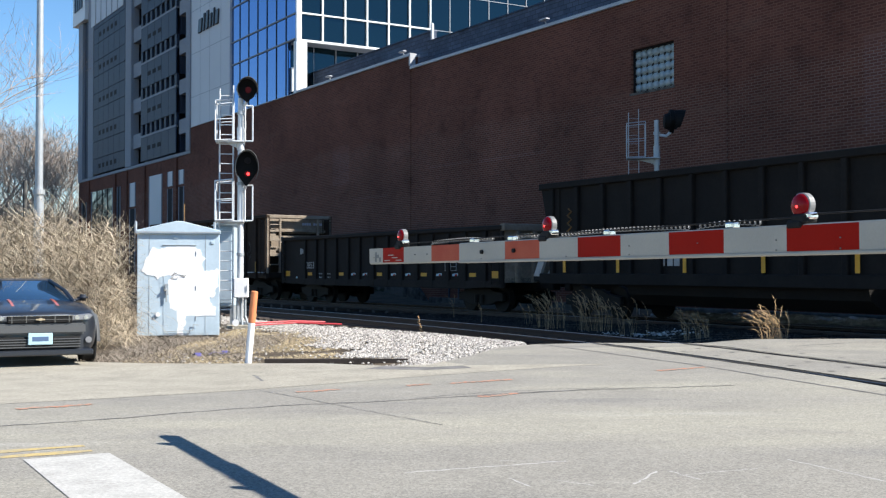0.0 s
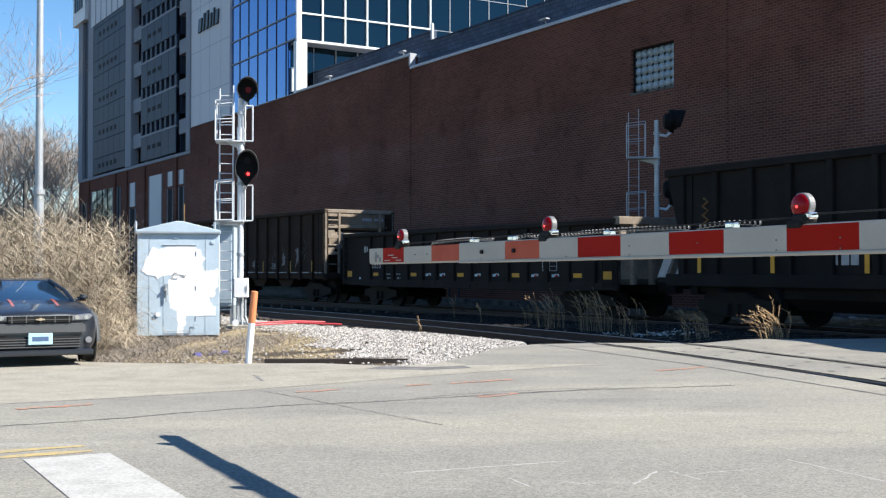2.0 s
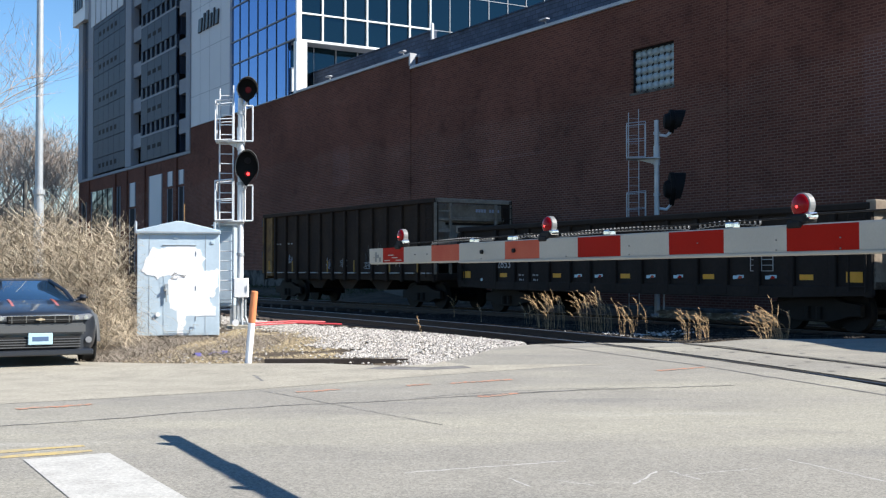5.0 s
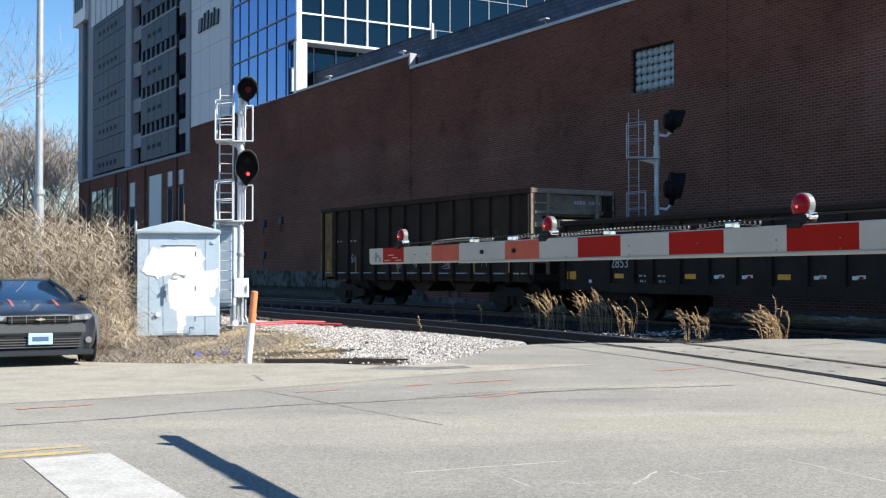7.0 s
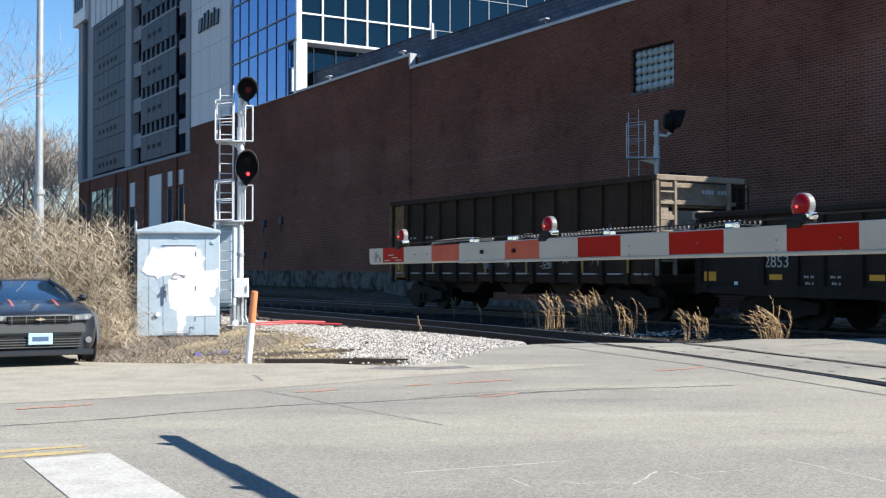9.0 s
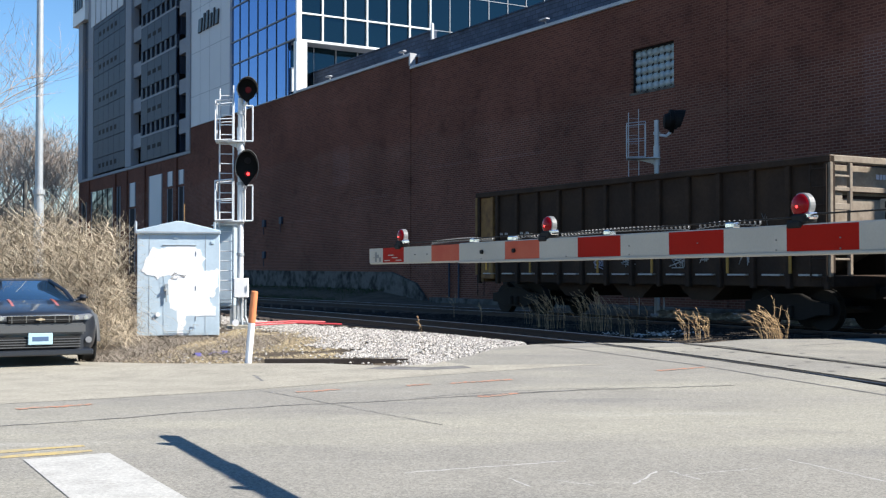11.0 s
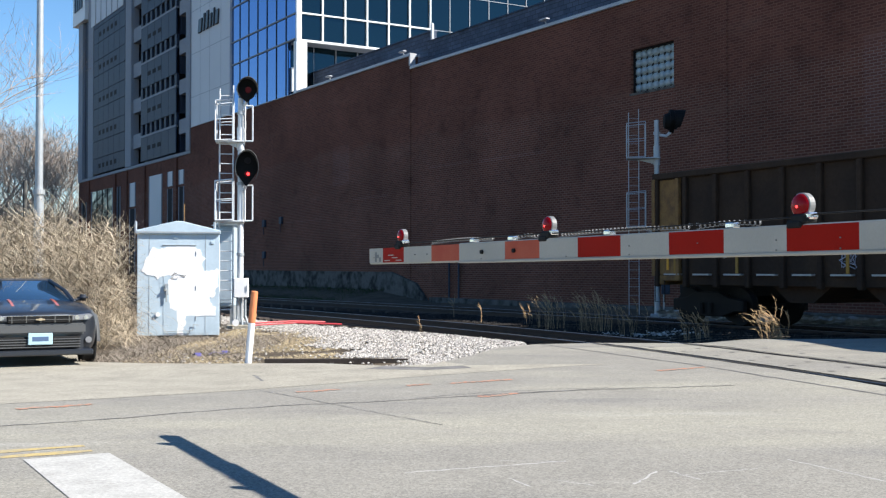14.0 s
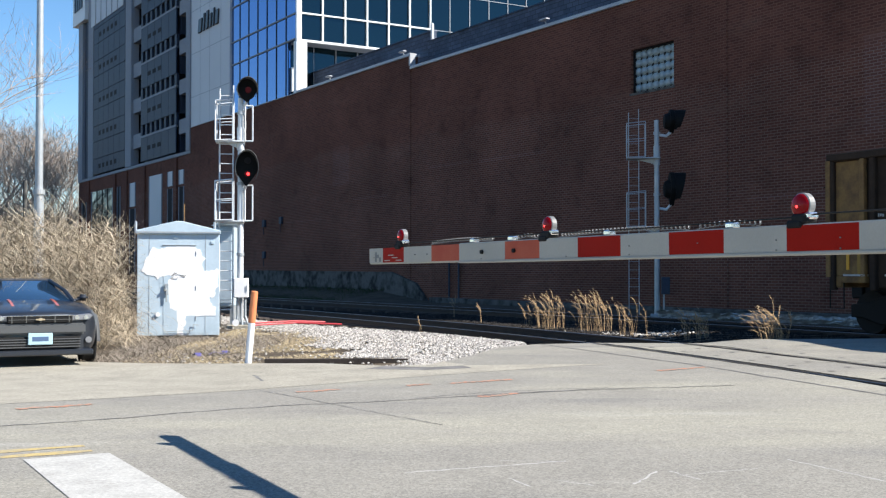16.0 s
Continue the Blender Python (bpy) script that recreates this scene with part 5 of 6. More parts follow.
# ---- signals ----
def signal_head(parent, x, y, z, w, h, rz, lit, hood="hood"):
    """A dark target with a deep hood; it faces -y in its own space."""
    m = pose(x, y, z, 0, 0, rz)
    hd = part("signal_head", bm_(), M["signalblack"], parent)
    n = 24
    out = []
    for i in range(n):
        a = 2 * math.pi * i / n
        px, pz = math.cos(a) * w / 2, math.sin(a) * h / 2
        if pz < -h * 0.05:
            px *= 1 - 0.72 * ((-pz - h * 0.05) / (h * 0.45))
        out.append((px, pz))
    bm = prism(bm_(), out, "y", -0.04, 0.10, m)
    hd.data = finish("signal_head", soften(bm, 0.015), M["signalblack"])
    # hood: an arch round the upper part, deepest on top
    bm = bm_()
    prev = None
    for i in range(17):
        a = math.radians(-38 + 256 * i / 16)
        k = 0.5 + 0.5 * math.sin(a)
        depth = 0.10 + 0.26 * k
        cx, cz = math.cos(a) * w * 0.485, math.sin(a) * h * 0.485
        row = [bm.verts.new(m @ Vector((cx * s, d, cz * s))) for s, d in ((1.0, -0.04), (1.0, -0.04 - depth), (0.955, -0.04 - depth), (0.955, -0.04))]
        if prev:
            for j in range(4):
                bm.faces.new((prev[j], row[j], row[(j + 1) % 4], prev[(j + 1) % 4]))
        prev = row
    part("hood", bm, M[hood], hd, "sheet-metal hood")
    part("back_housing", soften(tube(bm_(), [m @ Vector((0, 0.09, 0)), m @ Vector((0, 0.26, 0))], w * 0.46, w * 0.34, n=18), 0.02), M["signalblack"], hd)
    for k, on in lit:
        lens = part("lens", tube(bm_(), [m @ Vector((0.03, -0.045, k)), m @ Vector((0.03, -0.075, k))], 0.085, 0.075, n=20), M["dimlens"] if on is not None else M["black"], hd, "dark signal lens")
        if on:
            part("lamp_glow", tube(bm_(), [m @ Vector((0.04, -0.076, k)), m @ Vector((0.04, -0.08, k))], 0.042, n=16), M["redlens"], lens, "lit red lamp")
    part("head_bracket", tube(bm_(), [(0, 0, z - h * 0.55), (x * 0.6, y * 0.5 + 0.05, z - h * 0.6), m @ Vector((0, 0.05, -h * 0.45))], 0.045, n=8), M["signalwhite"], hd)


def bars(bm, pts, r=0.02):
    for a, b in zip(pts, pts[1:]):
        tube(bm, [a, b], r, n=6)
    return bm


def build_signal(m, label, heads, ladder_x, cage_x, rail_right, lower, rz):
    s = base("railway_signal", m, label, "railway signal", "block signals")
    steel = M["signalwhite"] if lower else M["galv"]
    fine = 1.0 if lower else 0.62
    part("mast", tube(tube(bm_(), [(0, 0, -0.05), (0, 0, 6.15)], 0.088, 0.075, n=16), [(0, 0, 4.75), (0, 0, 5.35)], 0.10, n=16), steel, s, smooth=False)
    part("foundation", soften(box(bm_(), -0.35, 0.35, -0.35, 0.35, -0.3, 0.06), 0.03), M["concrete"], s)
    part("base_flange", soften(box(bm_(), -0.2, 0.2, -0.2, 0.2, 0.05, 0.14), 0.02), M["galv"], s)
    x0, x1 = ladder_x
    for x in (x0, x1):
        part("ladder_rail", tube(bm_(), [(x, 0.05, 0.1), (x, 0.05, 6.5 if x == x1 else 6.4)], 0.022 if lower else 0.013, n=8), steel, s)
    rung = finish("rung", tube(bm_(), [(x0, 0.05, 0), (x1, 0.05, 0)], 0.014 if lower else 0.006, n=6), steel)
    for i in range(23):
        ob = new("rung", rung)
        ob.parent, ob.matrix_basis = s, pose(0, 0, 0.45 + 0.262 * i)
    # two railed standing places
    for zb in (4.98, 2.84):
        c0, c1 = cage_x
        cg = part("platform", soften(box(bm_(), c0, 0.1, -0.25, 0.35, zb - 0.04, zb), 0.01), steel, s)
        for y in (-0.28, 0.38):
            part("guard_rail", bars(bm_(), [(c0, y, zb), (c0, y, zb + 1.05), (c1, y, zb + 1.1), (c1, y, zb + 0.02), (c0, y, zb)], 0.022 * fine), steel, cg)
            part("guard_rail", bars(bm_(), [(c0, y, zb + 0.55), (c1, y, zb + 0.58)], 0.016 * fine), steel, cg)
        part("guard_rail", bars(bm_(), [(c0, -0.28, zb + 1.05), (c0, 0.38, zb + 1.05)], 0.02 * fine), steel, cg)
        part("bracket", prism(bm_(), [(c0 + 0.2, zb - 0.02), (0.0, zb - 0.02), (0.0, zb - 0.22)], "y", 0.0, 0.04), steel, cg)
        if rail_right:
            a, b = rail_right
            part("side_rail", bars(bm_(), [(a, -0.1, zb), (a, -0.1, zb + 0.95), (b, -0.1, zb + 0.95), (b, -0.1, zb), (a, -0.1, zb)], 0.024), steel, cg)
    for x, y, z, w, h, lit in heads:
        signal_head(s, x, y, z, w, h, rz, lit, "hood" if lower else "signalblack")
    for k in range(3):
        part("band_clamp", tube(bm_(), [(0, 0, 1.9 + 1.9 * k), (0, 0, 1.98 + 1.9 * k)], 0.105, n=14), M["galv"], s)
    if lower:
        bx = part("junction_box", soften(box(bm_(), -0.16, 0.23, -0.38, -0.12, 0.78, 1.30), 0.02), M["whitepaint"], s, "white junction box")
        part("latch", box(bm_(), 0.17, 0.20, -0.40, -0.38, 0.95, 1.1), M["galv"], bx)
        for x in (-0.06, 0.04, 0.14):
            part("conduit", tube(bm_(), [(x, -0.25, 0.78), (x, -0.24, 0.3), (x * 2, -0.3, -0.1)], 0.035, n=8), M["galv"], s)
        part("round_plate", tube(bm_(), [(-0.1, -0.42, 0.12), (-0.1, -0.44, 0.12)], 0.09, n=16), M["whitepaint"], s)
    else:
        bx = part("junction_box", soften(box(bm_(), 0.12, 0.38, -0.2, 0.1, 0.75, 1.28), 0.02), M["perf"], s, "dark blue-grey junction box")
        part("conduit", tube(bm_(), [(0.2, -0.05, 0.75), (0.2, -0.05, 0.0)], 0.03, n=8), M["galv"], bx)
    return s


def build_case():
    """The narrow grey case behind the ladder."""
    c = base("signal_case", pose(-5.95, 31.1, -0.2), "narrow pale grey signal case behind the mast", "equipment case")
    part("body", soften(box(bm_(), -0.32, 0.25, -0.3, 0.3, 0.55, 2.75), 0.03), M["cabinet"], c)
    part("roof", soften(prism(bm_(), [(-0.38, 2.75), (0.31, 2.75), (-0.04, 2.9)], "y", -0.36, 0.36), 0.02), M["cabinet"], c)
    part("door", soften(box(bm_(), -0.27, 0.2, -0.325, -0.3, 0.65, 2.65), 0.01), M["cabinet"], c)
    for x in (-0.25, 0.18):
        part("leg", box(bm_(), x - 0.05, x + 0.05, -0.2, 0.2, -0.1, 0.56), M["galv"], c)
    part("foundation", box(bm_(), -0.4, 0.35, -0.35, 0.35, -0.2, 0.0), M["concrete"], c)


def build_cabinet():
    c = base("signal_bungalow", pose(-6.08, 26.0, -0.22, 0, 0, 13), "blue-grey metal equipment bungalow with patches of white paint", "equipment cabinet")
    W, D, Hh = 0.925, 1.8, 2.42
    part("body", soften(box(bm_(), -W, W, 0, D, 0.06, Hh), 0.012), M["cabinet"], c)
    part("roof", soften(prism(bm_(), [(-W - 0.02, Hh - 0.03), (W + 0.02, Hh - 0.03), (W + 0.02, Hh + 0.06), (0.08, Hh + 0.27), (-0.08, Hh + 0.27), (-W - 0.02, Hh + 0.06)], "y", -0.07, D + 0.07), 0.012), M["cabinet"], c, "shallow gabled metal roof")
    part("roof_trim", box(bm_(), -W - 0.01, W + 0.01, -0.08, -0.07, Hh - 0.005, Hh + 0.03), M["galv"], c)
    part("skid", box(bm_(), -W + 0.02, W - 0.02, 0.02, D, -0.05, 0.06), M["rubber"], c)
    d = part("door", soften(box(bm_(), -0.34, 0.38, -0.008, 0.0, 0.12, 2.12), 0.003), M["cabinet"], c, "tall flat door")
    part("drip_edge", soften(box(bm_(), -0.36, 0.40, -0.025, 0.0, 2.13, 2.15), 0.005), M["galv"], c)
    hnd = part("handle", soften(box(box(bm_(), -0.31, -0.22, -0.06, -0.03, 1.0, 1.26), -0.285, -0.255, -0.07, -0.04, 0.84, 1.16), 0.01), M["galv"], d, "steel latch handle")
    part("padlock", soften(box(bm_(), -0.32, -0.27, -0.09, -0.05, 1.08, 1.15), 0.01), M["chrome"], hnd)
    for z in (0.4, 1.1, 1.9):
        part("hinge", tube(bm_(), [(0.39, -0.014, z), (0.39, -0.014, z + 0.10)], 0.010, n=8), M["galv"], d)
    part("seam", box(bm_(), 0.60, 0.61, -0.006, 0.0, 0.1, Hh - 0.05), M["galv"], c)
    part("seam", box(bm_(), -0.66, -0.65, -0.006, 0.0, 0.1, Hh - 0.05), M["galv"], c)
    for x, z, w in ((0.76, 2.2, 0.08), (-0.06, 2.32, 0.09)):
        part("vent", soften(box(bm_(), x - w / 2, x + w / 2, -0.02, 0.0, z - 0.035, z + 0.035), 0.008), M["cabinet"], c)
    part("vent_cap", tube(bm_(), [(-0.46, 0.0, 0.55), (-0.46, -0.05, 0.55)], 0.05, n=14), M["whitepaint"], c)
    part("door_stay", bars(bm_(), [(-0.32, -0.05, 0.16), (0.32, -0.05, 0.18), (0.34, -0.05, 0.32), (0.46, -0.05, 0.30)], 0.009), M["galv"], d)
    # overpainted patches
    out = [(0.10, 1.56), (0.21, 1.86), (0.34, 2.09), (0.51, 2.04), (0.70, 2.10), (1.29, 2.10), (1.42, 2.03), (1.45, 1.9), (1.54, 1.84), (1.45, 1.69), (1.51, 1.54), (1.72, 1.56), (1.80, 1.62), (1.83, 1.56), (1.83, 1.18), (1.76, 1.12), (1.73, 0.95), (1.62, 0.92), (1.69, 0.74), (1.77, 0.71), (1.76, 0.51), (1.35, 0.50), (1.09, 0.51), (1.09, 0.32), (1.04, 0.26), (1.04, 0.08), (0.90, 0.08), (0.91, 0.38), (0.89, 0.64), (0.73, 0.68), (0.70, 1.03), (0.69, 1.32), (0.78, 1.41), (0.70, 1.45), (0.55, 1.42), (0.47, 1.35), (0.38, 1.44), (0.21, 1.46)]
    dense = []
    rr = random.Random(5)
    for (a, b), (e, f) in zip(out, out[1:] + out[:1]):
        for k in range(4):
            t = k / 4
            j = 0.018 if k else 0
            dense.append((a + (e - a) * t - W + rr.uniform(-j, j), b + (f - b) * t + rr.uniform(-j, j)))
    part("paint_patch", prism(bm_(), dense, "y", -0.0098, -0.001), M["whitepaint"], c, "brushed-on white paint")
    rn = random.Random(8)
    for k in range(14):
        x, z = rn.uniform(-0.18, 0.14), rn.uniform(1.33, 1.50)
        part("notice_bar", tube(bm_(), [(x, -0.015, z), (x + rn.uniform(0.02, 0.12), -0.015, z + rn.uniform(-0.03, 0.05))], 0.006, n=4), M["coil"], c, "worn grey lettering strokes")
    part("antenna", tube(bm_(), [(0.12, 0.8, Hh + 0.2), (0.12, 0.8, Hh + 0.72)], 0.018, n=8), M["rust"], c, "short rusty vent pipe")
    for x in (W - 0.1, -W - 0.05):
        part("post", tube(bm_(), [(x, 0.5, Hh), (x, 0.5, Hh + 0.28)], 0.03, n=8), M["galv"], c)


def build_marker():
    c = base("marker_post", pose(-3.09, 17.93, fall(-3.09, 17.93) - 0.05, 0, 5, 0), "leaning white marker post with an orange top", "marker post")
    part("post", tube(bm_(), [(0, 0, 0), (0, 0, 0.68)], 0.055, n=16), M["whitepaint"], c)
    part("sleeve", soften(tube(bm_(), [(0, 0, 0.68), (0, 0, 1.15), (0, 0, 1.19)], 0.058, 0.054, n=16), 0.012), M["orange"], c, "faded orange sleeve")


# ---- parked car ----
def build_car():
    c = base("parked_coupe", pose(-6.23, 17.5, -0.17, 0, 0, 26), "dark grey sports coupe parked on the drive", "car")
    st = [(0.0, 0.64, 0.30, 0.50, 0.68, 0.77), (0.05, 0.76, 0.22, 0.50, 0.72, 0.825), (0.16, 0.87, 0.19, 0.50, 0.76, 0.855), (0.40, 0.935, 0.18, 0.52, 0.80, 0.895), (0.95, 0.965, 0.2, 0.58, 0.87, 0.96), (1.55, 0.96, 0.2, 0.6, 0.89, 1.0), (2.6, 0.94, 0.2, 0.6, 0.89, 0.99), (3.6, 0.955, 0.2, 0.62, 0.90, 1.0), (4.3, 0.94, 0.25, 0.62, 0.90, 1.03), (4.78, 0.85, 0.35, 0.6, 0.85, 0.98)]
    bm = bm_()
    prev = None
    for y, hw, zb, zm, zs, zt in st:
        half = [(0, zb), (hw * 0.75, zb), (hw * 0.95, zb + 0.07), (hw, zm), (hw * 0.985, zs), (hw * 0.90, zt - 0.015), (hw * 0.55, zt + 0.015), (hw * 0.3, zt + 0.035), (0, zt + 0.03)]
        ring = half + [(-x, z) for x, z in half[-2:0:-1]]
        row = [bm.verts.new((x, y + 0.10 * (abs(x) / hw) ** 2 * (1 if y < 0.5 else 0), z)) for x, z in ring]
        if prev:
            for j in range(len(row)):
                bm.faces.new((prev[j], prev[(j + 1) % len(row)], row[(j + 1) % len(row)], row[j]))
        else:
            bm.faces.new(row)
        prev = row
    bm.faces.new(prev[::-1])
    body = part("body", bm, M["carpaint"], c, smooth=True)
    body.modifiers.new("smooth", "SUBSURF").render_levels = 2
    bm = bm_()
    lo = [(-0.70, 1.45, 0.97), (0.70, 1.45, 0.97), (0.80, 4.25, 1.0), (-0.80, 4.25, 1.0)]
    hi = [(-0.39, 2.30, 1.33), (0.39, 2.30, 1.33), (0.44, 3.35, 1.34), (-0.44, 3.35, 1.34)]
    a, b = [bm.verts.new(p) for p in lo], [bm.verts.new(p) for p in hi]
    for i in range(4):
        bm.faces.new((a[i], a[(i + 1) % 4], b[(i + 1) % 4], b[i]))
    bm.faces.new(b)
    part("glasshouse", soften(bm, 0.03, 2), M["carglass"], c, "tinted windows", smooth=True)
    part("roof", soften(prism(bm_(), [(2.28, 1.315), (2.35, 1.345), (2.8, 1.37), (3.35, 1.35), (3.5, 1.30), (2.8, 1.30)], "x", -0.43, 0.43), 0.02), M["carpaint"], c, smooth=False)
    for s in (-1, 1):
        part("pillar", tube(bm_(), [(s * 0.71, 1.45, 0.97), (s * 0.60, 1.85, 1.17), (s * 0.41, 2.32, 1.335)], 0.032, n=8), M["carpaint"], c)
        mr = part("mirror", soften(box(bm_(), s * 0.80, s * 0.98, 1.70, 1.81, 0.99, 1.10), 0.04, 2) if s > 0 else soften(box(bm_(), -0.98, -0.80, 1.70, 1.81, 0.99, 1.10), 0.04, 2), M["carpaint"], c, smooth=True)
        part("mirror_stem", tube(bm_(), [(s * 0.70, 1.73, 0.99), (s * 0.84, 1.75, 1.02)], 0.025, n=6), M["carpaint"], mr)
        hl = part("headlight", soften(prism(bm_(), [(s * 0.47, 0.725), (s * 0.73, 0.735), (s * 0.80, 0.80), (s * 0.74, 0.835), (s * 0.48, 0.81)], "y", 0.035, 0.30), 0.01), M["lamp"], c, "clear wraparound headlight")
        for x in (0.555, 0.69):
            part("lamp", tube(bm_(), [(s * x, 0.08, 0.775), (s * x, 0.026, 0.775)], 0.034, n=16), M["chrome"], hl, "clear round headlamp")
        part("fog_lamp", tube(bm_(), [(s * 0.74, 0.2, 0.42), (s * 0.74, 0.09, 0.42)], 0.05, n=14), M["lamp"], c)
        rows = [(0.62, 0.922), (0.95, 0.968), (1.25, 0.996), (1.5, 1.01)]
        part("hood_stripe", prism(bm_(), [(y, z - 0.02) for y, z in rows] + [(y, z + 0.026) for y, z in rows[::-1]], "x", s * 0.34 - 0.022, s * 0.34 + 0.022), M["carstripe"], c, "orange hood stripe")
        for y in (0.95, 3.82):
            w = part("wheel", soften(tube(bm_(), [(s * 0.72, y, 0.35), (s * 0.95, y, 0.35)], 0.355, n=28), 0.03), M["rubber"], c)
            part("rim", tube(bm_(), [(s * 0.93, y, 0.35), (s * 0.958, y, 0.35)], 0.24, n=24), M["hood"], w)
    part("upper_grille", soften(box(bm_(), -0.48, 0.48, -0.02, 0.1, 0.70, 0.81), 0.012), M["rubber"], c, "black upper grille")
    part("grille_bar", soften(box(bm_(), -0.5, 0.5, -0.03, 0.0, 0.805, 0.818), 0.004), M["chrome"], c)
    part("grille_bar", soften(box(bm_(), -0.46, 0.46, -0.03, 0.0, 0.745, 0.755), 0.003), M["hood"], c)
    for k in range(5):
        part("grille_fin", box(bm_(), -0.42 + 0.21 * k, -0.405 + 0.21 * k, -0.028, 0.0, 0.70, 0.81), M["hood"], c)
    part("badge", soften(box(box(bm_(), -0.07, 0.07, -0.045, -0.025, 0.742, 0.764), -0.028, 0.028, -0.047, -0.025, 0.733, 0.773), 0.006), M["gold"], c, "gold badge shape")
    part("bumper", soften(box(bm_(), -0.68, 0.68, -0.02, 0.2, 0.52, 0.69), 0.03, 2), M["carlower"], c, "dusty bumper band", smooth=False)
    part("lower_grille", soften(box(bm_(), -0.60, 0.60, -0.012, 0.1, 0.30, 0.485), 0.02), M["rubber"], c)
    for k in range(4):
        part("grille_slat", box(bm_(), -0.60, 0.60, -0.022, 0.0, 0.32 + 0.04 * k, 0.335 + 0.04 * k), M["carlower"], c)
    for s in (-1, 1):
        for y in (0.95, 3.82):
            bm = bm_()
            prev = None
            for k in range(13):
                a = math.pi * k / 12
                row = [bm.verts.new((s * q, y + math.cos(a) * r_, 0.36 + math.sin(a) * r_)) for q, r_ in ((0.93, 0.375), (0.985, 0.385), (0.985, 0.43), (0.93, 0.46))]
                if prev:
                    for j in range(3):
                        bm.faces.new((prev[j], row[j], row[j + 1], prev[j + 1]))
                prev = row
            part("wheel_arch", bm, M["carlower"], c, "dusty flared wheel arch", smooth=True)
    part("splitter", soften(box(bm_(), -0.80, 0.80, -0.02, 0.35, 0.19, 0.28), 0.02), M["carpaint"], c)
    pl = part("number_plate", soften(box(bm_(), -0.18, 0.18, -0.055, -0.03, 0.365, 0.545), 0.008), M["plate"], c, "pale blue number plate")
    part("plate_bar", box(bm_(), -0.12, 0.12, -0.058, -0.055, 0.42, 0.49), M["plateink"], pl)


# ---- plants ----
def strands(name, n, gen, material, label, category, kind="stuff", sides=3, parent=None):
    """Many thin tapered stems. gen(random) gives points and a root radius."""
    vs, fs = [], []
    r = random.Random(sum(map(ord, name)) + n)
    for _ in range(n):
        got = gen(r)
        if not got:
            continue
        pts, rad = got
        k0 = len(vs)
        for i, p in enumerate(pts):
            q = rad * (1 - 0.75 * i / (len(pts) - 1))
            for j in range(sides):
                a = 2 * math.pi * j / sides
                vs.append((p[0] + q * math.cos(a), p[1] + q * math.sin(a), p[2] + q * 0.3 * math.sin(a * 2 + 1)))
        for i in range(len(pts) - 1):
            for j in range(sides):
                a, b = k0 + i * sides + j, k0 + i * sides + (j + 1) % sides
                fs.append((a, b, b + sides, a + sides))
    me = bpy.data.meshes.new(name)
    me.from_pydata(vs, [], fs)
    me.materials.append(material)
    ob = new(name, me)
    if parent:
        ob.parent = parent
        return ob
    return tagged(ob, label, category, kind=kind)


def bend(r, p, length, lean, droop, n=5):
    """A stem that rises from p, leans and droops towards its end."""
    a = r.uniform(0, 6.283)
    d = Vector((math.cos(a) * lean, math.sin(a) * lean, 1)).normalized()
    pts = [Vector(p)]
    for i in range(n):
        d = (d + Vector((r.uniform(-0.18, 0.18), r.uniform(-0.18, 0.18), -droop * (i + 1) / n))).normalized()
        pts.append(pts[-1] + d * length / n)
    return pts


def bush_top(x, y):
    """The thicket's height: a rounded mass that falls off beside the bungalow."""
    return 2.9 * smooth01((-0.272 * y - x) / 0.4) * (0.82 + 0.25 * noise.noise((x * 0.7, y * 0.7, 9))) * smooth01((y - 22.0) / 1.6)


